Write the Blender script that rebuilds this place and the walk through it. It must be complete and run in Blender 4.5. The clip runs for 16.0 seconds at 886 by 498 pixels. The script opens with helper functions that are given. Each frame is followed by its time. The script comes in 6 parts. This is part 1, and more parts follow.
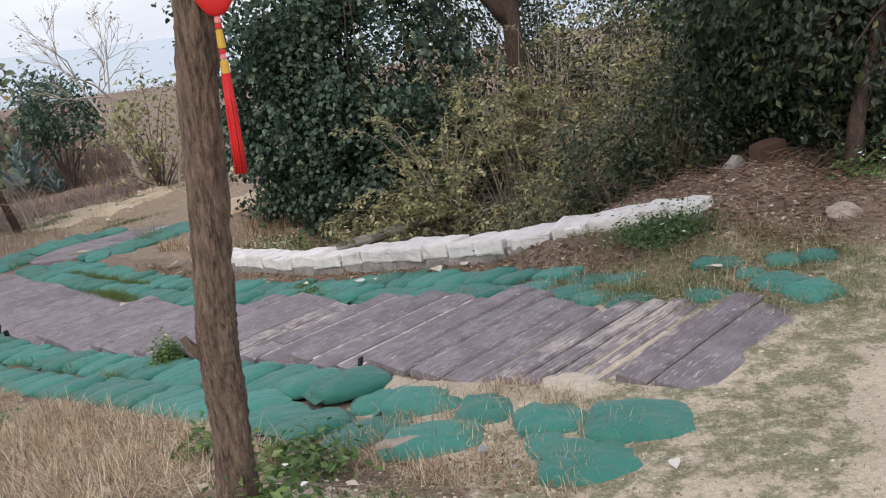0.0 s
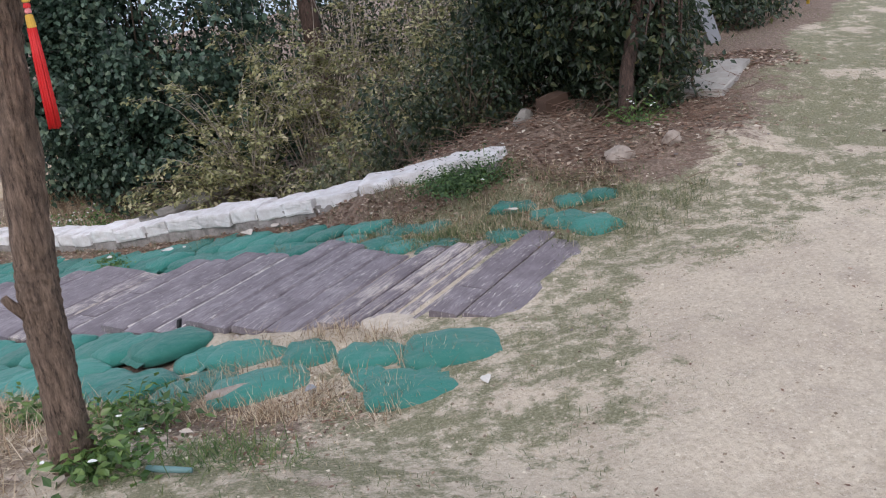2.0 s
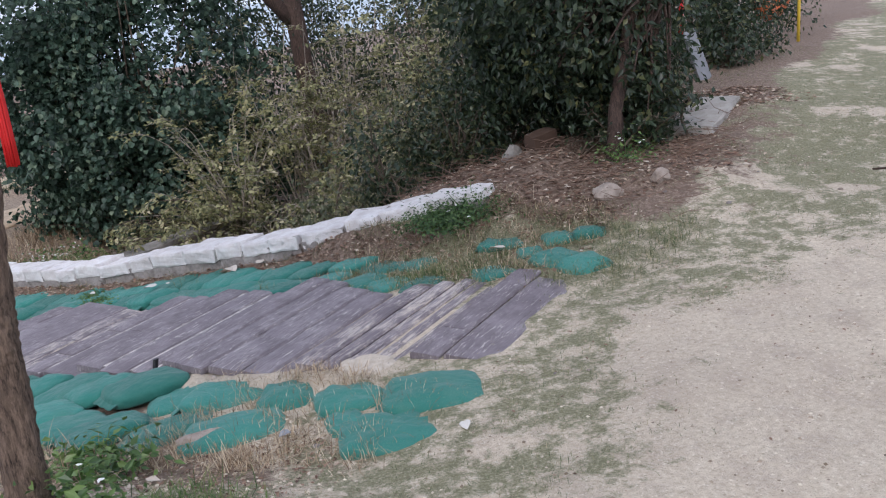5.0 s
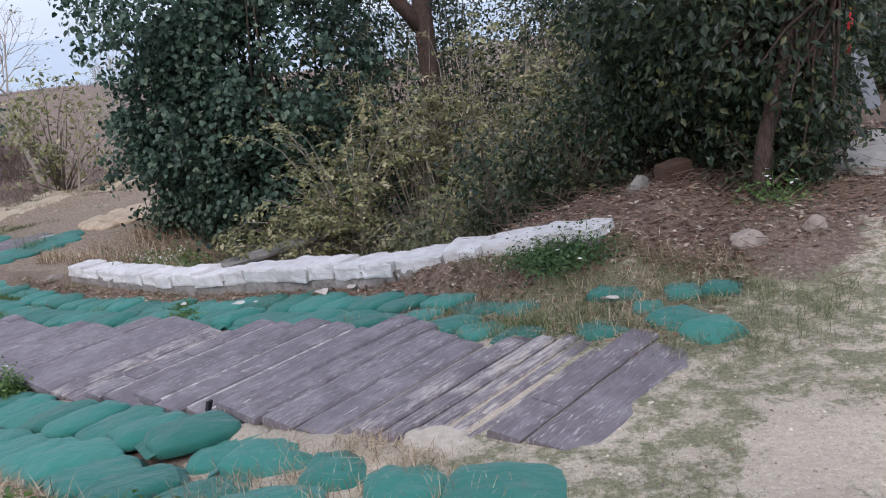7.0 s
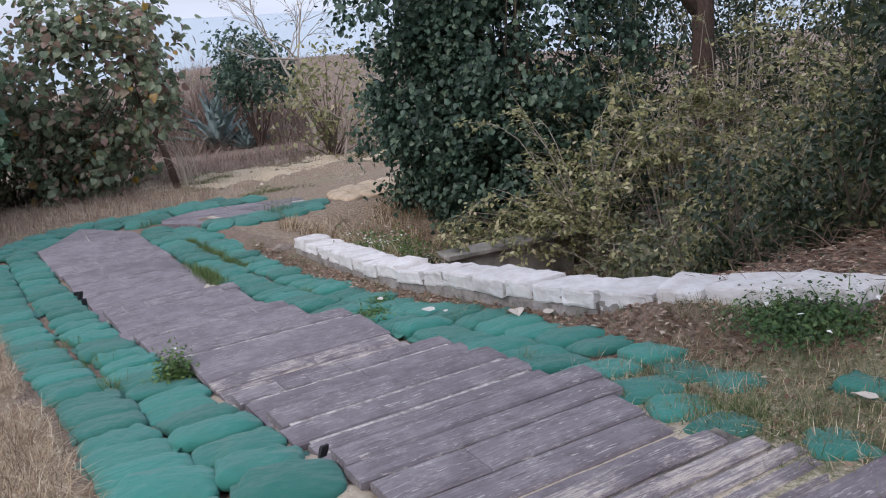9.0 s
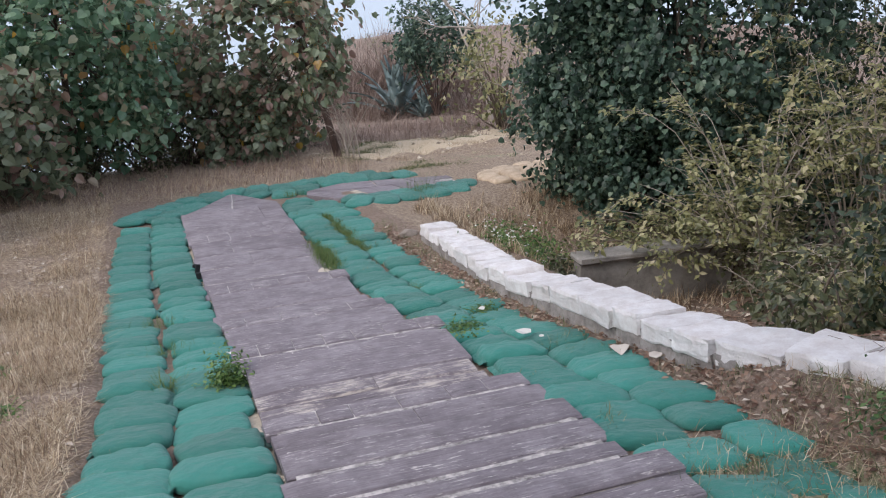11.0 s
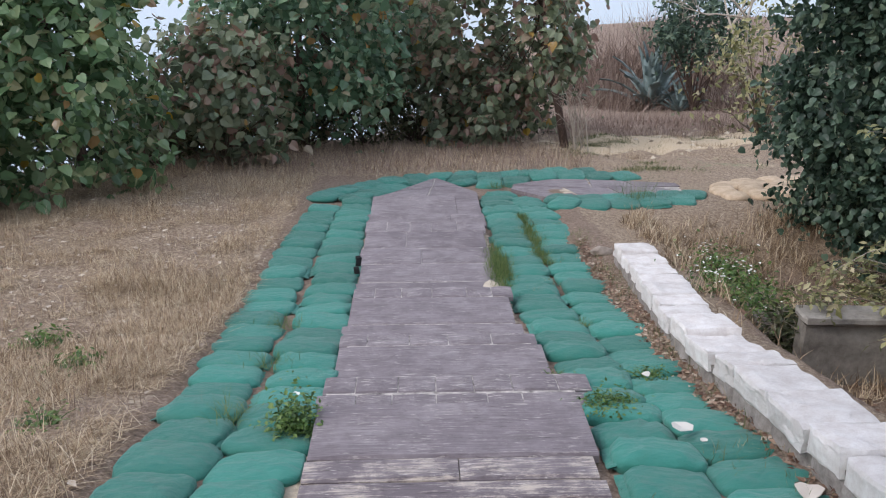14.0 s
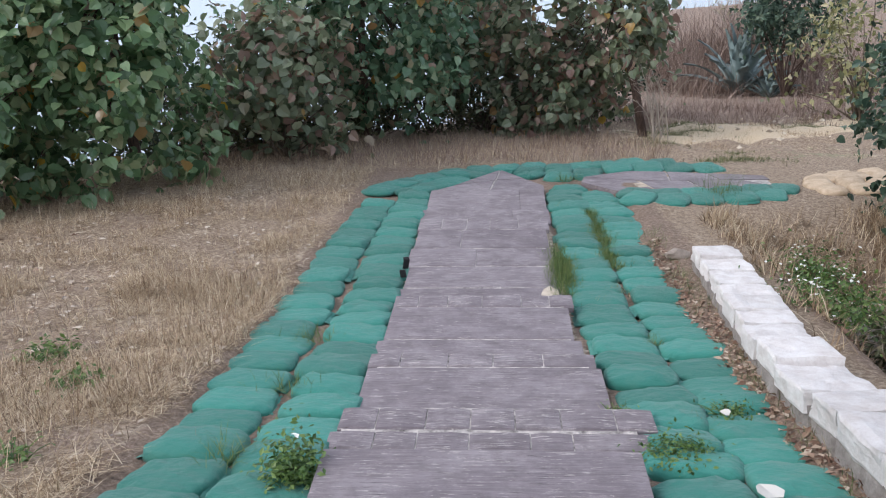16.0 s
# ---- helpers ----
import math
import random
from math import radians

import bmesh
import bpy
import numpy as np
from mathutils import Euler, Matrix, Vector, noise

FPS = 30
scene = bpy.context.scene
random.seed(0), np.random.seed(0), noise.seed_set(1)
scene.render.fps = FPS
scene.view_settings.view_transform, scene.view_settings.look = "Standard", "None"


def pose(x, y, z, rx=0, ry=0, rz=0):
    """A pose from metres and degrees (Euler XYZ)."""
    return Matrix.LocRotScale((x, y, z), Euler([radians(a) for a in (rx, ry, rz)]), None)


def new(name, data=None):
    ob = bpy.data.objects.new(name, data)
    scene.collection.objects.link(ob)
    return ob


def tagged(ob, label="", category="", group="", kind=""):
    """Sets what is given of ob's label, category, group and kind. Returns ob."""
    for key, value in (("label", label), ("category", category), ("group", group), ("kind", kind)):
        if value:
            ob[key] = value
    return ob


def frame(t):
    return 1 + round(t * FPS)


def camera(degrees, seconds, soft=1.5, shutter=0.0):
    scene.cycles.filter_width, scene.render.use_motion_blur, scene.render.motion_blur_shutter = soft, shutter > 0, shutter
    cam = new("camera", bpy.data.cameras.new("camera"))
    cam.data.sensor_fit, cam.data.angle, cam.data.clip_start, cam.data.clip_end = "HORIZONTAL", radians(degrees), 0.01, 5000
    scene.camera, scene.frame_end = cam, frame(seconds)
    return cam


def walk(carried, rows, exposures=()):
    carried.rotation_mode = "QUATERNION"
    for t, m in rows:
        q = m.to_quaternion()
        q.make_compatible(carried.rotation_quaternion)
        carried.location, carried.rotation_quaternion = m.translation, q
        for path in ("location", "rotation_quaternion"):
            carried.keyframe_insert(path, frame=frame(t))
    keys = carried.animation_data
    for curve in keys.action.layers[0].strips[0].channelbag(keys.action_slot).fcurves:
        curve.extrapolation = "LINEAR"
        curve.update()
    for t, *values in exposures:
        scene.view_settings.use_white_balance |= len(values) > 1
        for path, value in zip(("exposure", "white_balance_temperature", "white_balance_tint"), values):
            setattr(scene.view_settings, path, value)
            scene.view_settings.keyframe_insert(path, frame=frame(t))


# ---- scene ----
cam = camera(53.6, 16.0, 1.1)
METRES, EYE, TILT, LEAN, TURN = 5.2, 1.6, -16.0, 6.75, 0.0
ROWS = [
    (0.0, 0.0, 0.0, 0.0, 0.0, 0.0, -0.0),
    (0.5, 0.0034, -0.0101, -0.0036, -3.72, -1.11, 0.66),
    (1.0, -0.0056, -0.0208, -0.0093, -7.27, -1.99, 1.55),
    (1.5, -0.0107, -0.0317, -0.0149, -10.65, -2.32, 2.59),
    (2.0, -0.0115, -0.0387, -0.0171, -12.74, -2.38, 3.43),
    (2.5, -0.0102, -0.0419, -0.0178, -13.86, -2.29, 3.88),
    (3.0, -0.01, -0.0433, -0.0189, -14.39, -2.16, 4.13),
    (3.5, -0.0107, -0.044, -0.0196, -14.48, -1.72, 4.31),
    (6.0, 0.0283, 0.015, -0.0025, -10.26, 0.52, 1.48),
    (6.5, 0.0435, 0.0484, 0.0044, -7.99, 0.65, 0.56),
    (7.0, 0.0584, 0.0963, 0.02, -4.59, 0.52, -0.73),
    (7.5, 0.0773, 0.1339, 0.0296, 0.7, 0.13, -2.72),
    (8.0, 0.1048, 0.1746, 0.0429, 5.12, -0.48, -4.38),
    (8.5, 0.1115, 0.2268, 0.0571, 9.03, -1.27, -5.78),
    (9.0, 0.1273, 0.2688, 0.0699, 13.12, -2.08, -7.29),
    (11.5, 0.1747, 0.4839, 0.1335, 28.44, -6.7, -11.6),
    (12.0, 0.1664, 0.526, 0.1377, 31.48, -7.17, -12.55),
    (12.5, 0.1655, 0.5722, 0.1465, 35.3, -8.02, -13.91),
    (13.0, 0.1655, 0.6129, 0.1537, 38.23, -9.01, -14.79),
    (13.5, 0.1489, 0.6521, 0.1574, 40.58, -10.09, -15.2),
    (14.0, 0.1374, 0.6853, 0.168, 43.26, -11.31, -15.83),
    (14.5, 0.1302, 0.7194, 0.1737, 45.71, -12.53, -16.22),
    (15.0, 0.1068, 0.7495, 0.165, 47.43, -13.3, -15.85),
    (15.5, 0.0797, 0.7776, 0.165, 48.35, -13.57, -15.59),
    (16.0, 0.0722, 0.8064, 0.1692, 48.63, -13.45, -15.1),
]
walk(cam, [(t, pose(0, 0, EYE, TILT, LEAN, TURN) @ pose(METRES * x, METRES * y, METRES * z, 90 + pitch, roll, yaw)) for t, x, y, z, yaw, pitch, roll in ROWS],
     [(0.0, 0.10, 7000, 13), (1.5, 0.10, 6600, 14), (3.5, 0.04, 6250, 15), (7.0, 0.04, 6200, 15), (9.0, 0.02, 6350, 15), (11.5, 0.22, 6600, 14), (13.5, 0.22, 6600, 13), (16.0, 0.36, 6550, 12)])

# ---- world, sun and exposure ----
world = bpy.data.worlds.new("overcast_sky")
scene.world = world
world.use_nodes = True
wn, wl = world.node_tree.nodes, world.node_tree.links
sky = wn.new("ShaderNodeTexSky")
sky.sky_type, sky.sun_disc = "NISHITA", False
sky.sun_elevation, sky.sun_rotation = radians(42), radians(200)
sky.air_density, sky.dust_density, sky.ozone_density = 1.0, 3.0, 1.0
coord = wn.new("ShaderNodeTexCoord")
stretch = wn.new("ShaderNodeMapping")
stretch.inputs["Scale"].default_value = (1.2, 1.2, 5.0)
cloud = wn.new("ShaderNodeTexNoise")
cloud.inputs["Scale"].default_value, cloud.inputs["Detail"].default_value = 1.6, 5
cover = wn.new("ShaderNodeValToRGB")
cover.color_ramp.elements[0].position, cover.color_ramp.elements[0].color = 0.3, (0.55, 0.55, 0.55, 1)
cover.color_ramp.elements[1].position, cover.color_ramp.elements[1].color = 0.62, (0.92, 0.92, 0.92, 1)
veil = wn.new("ShaderNodeMixRGB")
veil.inputs["Color2"].default_value = (7.0, 7.8, 9.3, 1)
wl.new(coord.outputs["Generated"], stretch.inputs["Vector"])
wl.new(stretch.outputs["Vector"], cloud.inputs["Vector"])
wl.new(cloud.outputs["Fac"], cover.inputs["Fac"])
wl.new(cover.outputs["Color"], veil.inputs["Fac"])
wl.new(sky.outputs["Color"], veil.inputs["Color1"])
wl.new(veil.outputs["Color"], wn["Background"].inputs["Color"])
wn["Background"].inputs["Strength"].default_value = 0.14

sun = new("sun", bpy.data.lights.new("sun", "SUN"))
sun.data.energy, sun.data.angle, sun.data.color = 1.3, radians(25), (1.0, 0.96, 0.92)
sun.matrix_world = pose(0, 0, 30, 48, 0, -20)

# ---- plan: a path frame (s down the steps, w to the right of them) ----
ORIGIN = np.array([1.15, 3.55])
DOWN = np.array([-0.7302, 0.6832])
SIDE = np.array([0.6832, 0.7302])
YAW = math.degrees(math.atan2(SIDE[1], SIDE[0]))
PROF_S = [-60, -8, -5, -1, 0, 1, 1.7, 2.36, 3.9, 4.55, 5.24, 6.4, 8, 10, 14, 18, 30, 45, 70, 95, 260, 5000]
PROF_Z = [0.6, 0.15, 0.1, 0.04, 0, -0.1, -0.19, -0.31, -0.57, -0.70, -0.80, -0.95, -1.06, -1.17, -1.47, -1.95, -3.2, -3.9, -4.6, -9, -45, -60]


def at(s, w):
    return ORIGIN + s * DOWN + w * SIDE


def sw_of(x, y):
    x, y = np.asarray(x, float) - ORIGIN[0], np.asarray(y, float) - ORIGIN[1]
    return x * DOWN[0] + y * DOWN[1], x * SIDE[0] + y * SIDE[1]


def step01(v, a, b):
    q = np.clip((np.asarray(v, float) - a) / (b - a), 0, 1)
    return q * q * (3 - 2 * q)


def profile(s):
    return np.interp(s, PROF_S, PROF_Z)


def wall_w(s):
    """The front of the low white wall: nearly straight, bending away at its upper end."""
    return 1.20 + 0.15 * step01(s, 4.5, 7.2) + 0.28 * step01(-np.asarray(s, float), -2.6, -1.1)


def wavy(x, y, f, seed=0.0):
    return (np.sin(x * f + 1.7 * seed + 1.3 * np.sin(y * f * 0.7 + seed)) + np.sin(y * f * 1.13 - 0.6 * seed + 1.1 * np.sin(x * f * 0.83 - seed))) / 2


LATTICE = np.random.default_rng(77).random((257, 257))


def lattice_noise(x, y, f, seed=0):
    x, y = np.asarray(x, float) * f + 31.7 * seed, np.asarray(y, float) * f + 17.3 * seed
    i, j = np.floor(x).astype(int), np.floor(y).astype(int)
    u, v = x - i, y - j
    u, v = u * u * (3 - 2 * u), v * v * (3 - 2 * v)
    i, j = i % 256, j % 256
    a = LATTICE[i, j] * (1 - u) + LATTICE[i + 1, j] * u
    b = LATTICE[i, j + 1] * (1 - u) + LATTICE[i + 1, j + 1] * u
    return a * (1 - v) + b * v


def patches(x, y, f, seed=0):
    return 0.5 * lattice_noise(x, y, f, seed) + 0.3 * lattice_noise(x, y, f * 2.3, seed + 1) + 0.2 * lattice_noise(x, y, f * 5.1, seed + 2)


def turf_mask(x, y):
    """Where short turf grows on the sandy ground at the head of the steps: blotches, thin along the trodden line."""
    s, w = sw_of(x, y)
    wob = 0.35 * wavy(x, y, 1.9, 1.0)
    top = 1 - step01(s + wob, 0.3, 1.2)
    d = np.abs((x - 0.9) * 0.80 - (y - 0.6) * 0.60)
    d2 = np.hypot(x - 2.2, y - 1.9)
    bare = np.exp(-(d / 0.55) ** 2) * 0.7 + np.exp(-(d2 / 1.0) ** 2)
    v = np.clip((0.7 * patches(x, y, 1.5, 5) + 0.3 * patches(x, y, 6.0, 6) - 0.385 - 0.17 * np.clip(bare, 0, 1)) * 7, 0, 1)
    rim = np.exp(-(((s + 0.12) / 0.22) ** 2 + ((w - 0.1) / 0.7) ** 2))
    far = 0.7 * step01(w, 2.0, 3.2) * step01(patches(x, y, 2.2, 12), 0.40, 0.56)
    strip = np.exp(-((s + 1.15) / 0.5) ** 2) * step01(w, 0.7, 1.5) * step01(patches(x, y, 2.0, 14), 0.38, 0.50)
    return np.clip(v + far + 0.9 * strip + 0.8 * rim * (patches(x, y, 3.0, 8) > 0.42), 0, 1) * top * (1 - step01(np.hypot(x - 2, y - 4), 14, 22) * 0.5)


def ground_z(x, y):
    x, y = np.asarray(x, float), np.asarray(y, float)
    s, w = sw_of(x, y)
    z = profile(s)
    z = z + 0.20 * step01(w, 1.15, 2.3) * (1 - step01(s, 0.9, 2.6)) * step01(s, -1.4, 0.3)
    z = z + 0.10 * step01(w, 2.6, 5) * (1 - step01(s, 0.5, 3.0))
    z = z + 0.22 * step01(-w, 1.4, 2.35) * (1 - step01(s, 0.9, 2.6)) * (1 - step01(np.hypot(x, y), 6, 12))
    z = z + 0.11 * step01(w, 0.98, 1.3) * (1 - step01(s, 1.9, 2.7)) * step01(s, 0.5, 1.0)
    z = z + 0.06 * step01(w, 1.06, 1.2) * step01(s, 1.2, 2.4) * (1 - step01(s, 8, 9))
    pit = step01(w - wall_w(s), 0.55, 1.1) * step01(s, 1.9, 3.2) * (1 - step01(s, 7.6, 9.4)) * (1 - step01(w, 6, 10))
    z = z - 0.62 * pit
    z = z + 2.0 * np.exp(-(((x + 27) / 24) ** 2 + ((y - 66) / 20) ** 2))
    z = z - 0.2 * step01(-w, 3.5, 8.0) * step01(s, 2, 6)
    beyond = (-12.6 - x) - 0.8 * np.maximum(0, y - 18)
    z = z - 44 * step01(beyond, 0, 34) ** 0.8
    dunes = step01(s, 12.2, 13.2) * (1 - step01(s, 18, 21)) * step01(w, 1.5, 3.0) * (1 - step01(w, 9, 12))
    z = z + dunes * (0.08 * wavy(x, y, 1.9, 6.0) + 0.06 * wavy(x, y, 4.3, 7.0) + 0.03 * wavy(x, y, 9.0, 8.0))
    on_path = step01(w, -1.55, -1.4) * (1 - step01(w, 1.15, 1.3)) * step01(s, -0.3, 0.2) * (1 - step01(s, 11.6, 12.0))
    rough = 0.012 * wavy(x, y, 3.1) + 0.008 * wavy(x, y, 7.3, 2.0) + 0.004 * wavy(x, y, 17.0, 4.0)
    lumps = step01(w, 1.5, 2.0) * (1 - step01(w, 3.4, 4.2)) * step01(s, -0.5, 0.1) * (1 - step01(s, 1.7, 2.3))
    z = z + lumps * (0.022 * wavy(x, y, 8.0, 3.0) + 0.018 * wavy(x, y, 19.0, 5.0))
    far = np.hypot(x, y)
    rough = rough * (1 + 6 * step01(far, 14, 40)) * (1 - 0.8 * on_path)
    rim = np.exp(-((w + 0.775) / 0.075) ** 2) * step01(s, 0.3, 0.6) * (1 - step01(s, 2.2, 2.6)) * step01(patches(x, y, 4.0, 55), 0.3, 0.5)
    return z + rough - (0.012 + 0.038 * step01(s, 0.5, 1.3)) * on_path + 0.052 * rim


def on_ground(s, w, dz=0.0):
    p = at(s, w)
    return Vector((p[0], p[1], float(ground_z(p[0], p[1])) + dz))


# ---- mesh helpers ----
def finish(name, me, material, parent=None, label="", smooth=False):
    me.materials.append(material)
    if smooth:
        me.shade_smooth()
    ob = new(name, me)
    if parent is not None:
        ob.parent = parent
    if label:
        ob["label"] = label
    return ob


def part(name, bm, material, parent=None, label="", smooth=False):
    me = bpy.data.meshes.new(name)
    bm.to_mesh(me)
    bm.free()
    return finish(name, me, material, parent, label, smooth)


class Geo:
    """Gathers vertices and faces for one mesh."""

    def __init__(self):
        self.v, self.f, self.n = [], [], 0

    def add(self, verts, faces):
        verts = np.asarray(verts, float).reshape(-1, 3)
        self.v.append(verts)
        self.f.extend([tuple(int(i) + self.n for i in face) for face in faces])
        self.n += len(verts)

    def many(self, verts, faces):
        """verts: n x k x 3, the same faces for each of the n."""
        n, k = verts.shape[:2]
        start = self.n + np.arange(n) * k
        self.v.append(verts.reshape(-1, 3))
        for face in faces:
            self.f.extend(map(tuple, (start[:, None] + np.array(face)[None, :]).tolist()))
        self.n += n * k

    def tube(self, pts, radii, sides=6, cap=True):
        pts = [Vector(p) for p in pts]
        ring, out, faces = None, [], []
        for i, p in enumerate(pts):
            way = (pts[min(i + 1, len(pts) - 1)] - pts[max(i - 1, 0)]).normalized()
            side = way.cross(Vector((0.31, 0.2, 0.93))).normalized() if ring is None else (ring - way * ring.dot(way)).normalized()
            ring = side
            up = way.cross(side)
            for k in range(sides):
                a = 2 * math.pi * k / sides
                out.append(p + float(radii[i]) * (math.cos(a) * side + math.sin(a) * up))
        for i in range(len(pts) - 1):
            for k in range(sides):
                a, b = i * sides + k, i * sides + (k + 1) % sides
                faces.append((a, b, b + sides, a + sides))
        if cap:
            faces.append(tuple(range((len(pts) - 1) * sides, len(pts) * sides)))
            faces.append(tuple(reversed(range(sides))))
        self.add([tuple(p) for p in out], faces)

    def mesh(self, name):
        me = bpy.data.meshes.new(name)
        me.from_pydata(np.concatenate(self.v).tolist(), [], self.f)
        me.update()
        return me


def thing(name, m, label, category, group="", kind=""):
    ob = new(name)
    ob.empty_display_size = 0.05
    ob.matrix_world = m
    return tagged(ob, label, category, group, kind)


# ---- materials ----
def material(name, rough=0.8, bump=0.0):
    mat = bpy.data.materials.new(name)
    mat.use_nodes = True
    n, l = mat.node_tree.nodes, mat.node_tree.links
    b = n["Principled BSDF"]
    b.inputs["Roughness"].default_value = rough
    return mat, n, l, b


def noise_node(n, l, scale, detail=4, rough=0.6, vector=None, squeeze=None):
    if vector is None:
        vector = n.new("ShaderNodeTexCoord").outputs["Object"]
    if squeeze:
        m = n.new("ShaderNodeMapping")
        m.inputs["Scale"].default_value = squeeze
        l.new(vector, m.inputs["Vector"])
        vector = m.outputs["Vector"]
    t = n.new("ShaderNodeTexNoise")
    t.inputs["Scale"].default_value, t.inputs["Detail"].default_value, t.inputs["Roughness"].default_value = scale, detail, rough
    l.new(vector, t.inputs["Vector"])
    return t.outputs["Fac"]


def ramp(n, l, fac, stops):
    r = n.new("ShaderNodeValToRGB")
    e = r.color_ramp.elements
    while len(e) < len(stops):
        e.new(0.5)
    for el, (p, c) in zip(e, stops):
        el.position, el.color = p, (*c, 1) if len(c) == 3 else c
    l.new(fac, r.inputs["Fac"])
    return r.outputs["Color"]


def mix(n, l, fac, a, b, blend="MIX"):
    m = n.new("ShaderNodeMixRGB")
    m.blend_type = blend
    for sock, v in ((m.inputs["Fac"], fac), (m.inputs["Color1"], a), (m.inputs["Color2"], b)):
        if isinstance(v, (int, float)):
            sock.default_value = v
        elif isinstance(v, tuple):
            sock.default_value = (*v, 1)
        else:
            l.new(v, sock)
    return m.outputs["Color"]


def math_node(n, l, op, a, b=0.0):
    m = n.new("ShaderNodeMath")
    m.operation, m.use_clamp = op, True
    for sock, v in ((m.inputs[0], a), (m.inputs[1], b)):
        if isinstance(v, (int, float)):
            sock.default_value = v
        else:
            l.new(v, sock)
    return m.outputs[0]


def bump(n, l, b, height, strength, distance=0.01):
    k = n.new("ShaderNodeBump")
    k.inputs["Strength"].default_value, k.inputs["Distance"].default_value = strength, distance
    l.new(height, k.inputs["Height"])
    l.new(k.outputs["Normal"], b.inputs["Normal"])


def shifted(n, l):
    """Object coordinates, moved by each piece's own random number, so that alike pieces differ."""
    c = n.new("ShaderNodeTexCoord").outputs["Object"]
    r = n.new("ShaderNodeObjectInfo").outputs["Random"]
    a = n.new("ShaderNodeVectorMath")
    a.operation = "MULTIPLY_ADD"
    l.new(r, a.inputs[0])
    a.inputs[1].default_value = (37, 53, 19)
    l.new(c, a.inputs[2])
    return a.outputs[0], r


def ground_material():
    mat, n, l, b = material("sandy_ground", 0.95)
    cover = n.new("ShaderNodeAttribute")
    cover.attribute_name = "cover"
    split = n.new("ShaderNodeSeparateColor")
    l.new(cover.outputs["Color"], split.inputs["Color"])
    dry, green, litter = split.outputs[0], split.outputs[1], split.outputs[2]
    dune = n.new("ShaderNodeAttribute")
    dune.attribute_name = "dune"
    big = noise_node(n, l, 0.9, 5, 0.65)
    mid = noise_node(n, l, 5.0, 6, 0.7)
    fine = noise_node(n, l, 42.0, 6, 0.75)
    grit = noise_node(n, l, 190.0, 3, 0.7)
    sand = ramp(n, l, fine, [(0.25, (0.39, 0.31, 0.22)), (0.5, (0.63, 0.53, 0.405)), (0.75, (0.79, 0.70, 0.565))])
    sand = mix(n, l, math_node(n, l, "MULTIPLY", ramp(n, l, big, [(0.4, (0, 0, 0)), (0.65, (1, 1, 1))]), 0.45), sand, (0.43, 0.345, 0.265))
    sand = mix(n, l, ramp(n, l, mid, [(0.50, (0, 0, 0)), (0.68, (0.6, 0.6, 0.6))]), sand, (0.42, 0.335, 0.265))
    speck = noise_node(n, l, 85.0, 4, 0.7)
    sand = mix(n, l, ramp(n, l, speck, [(0.60, (0, 0, 0)), (0.70, (0.65, 0.65, 0.65))]), sand, (0.27, 0.205, 0.145))
    pale = noise_node(n, l, 58.0, 5, 0.75, squeeze=(1.3, 1.0, 1.0))
    sand = mix(n, l, ramp(n, l, pale, [(0.56, (0, 0, 0)), (0.68, (0.8, 0.8, 0.8))]), sand, (0.86, 0.78, 0.66))
    yellow = ramp(n, l, fine, [(0.25, (0.34, 0.255, 0.165)), (0.5, (0.58, 0.465, 0.325)), (0.75, (0.74, 0.62, 0.46))])
    sand = mix(n, l, dune.outputs["Fac"], sand, yellow)
    hay = ramp(n, l, noise_node(n, l, 30.0, 7, 0.85), [(0.30, (0.07, 0.048, 0.034)), (0.48, (0.25, 0.18, 0.125)), (0.68, (0.60, 0.49, 0.37))])
    turf = ramp(n, l, noise_node(n, l, 70.0, 6, 0.85), [(0.28, (0.075, 0.085, 0.04)), (0.5, (0.21, 0.205, 0.115)), (0.70, (0.50, 0.44, 0.31))])
    leaves = ramp(n, l, noise_node(n, l, 36.0, 4, 0.8), [(0.3, (0.09, 0.062, 0.045)), (0.5, (0.22, 0.155, 0.115)), (0.72, (0.42, 0.32, 0.25))])

    def blotch(amount, seed_scale, soft=0.10):
        v = noise_node(n, l, seed_scale, 8, 0.8)
        s = math_node(n, l, "SUBTRACT", math_node(n, l, "ADD", v, math_node(n, l, "MULTIPLY", amount, 0.62)), 0.62)
        return ramp(n, l, s, [(0.0, (0, 0, 0)), (soft, (1, 1, 1))])

    c = mix(n, l, math_node(n, l, "MULTIPLY", blotch(green, 8.0, 0.10), 0.95), sand, turf)
    c = mix(n, l, blotch(dry, 6.0), c, hay)
    c = mix(n, l, blotch(litter, 5.1), c, leaves)
    l.new(c, b.inputs["Base Color"])
    bump(n, l, b, mix(n, l, 0.4, mid, mix(n, l, 0.5, fine, grit)), 1.0, 0.04)
    return mat


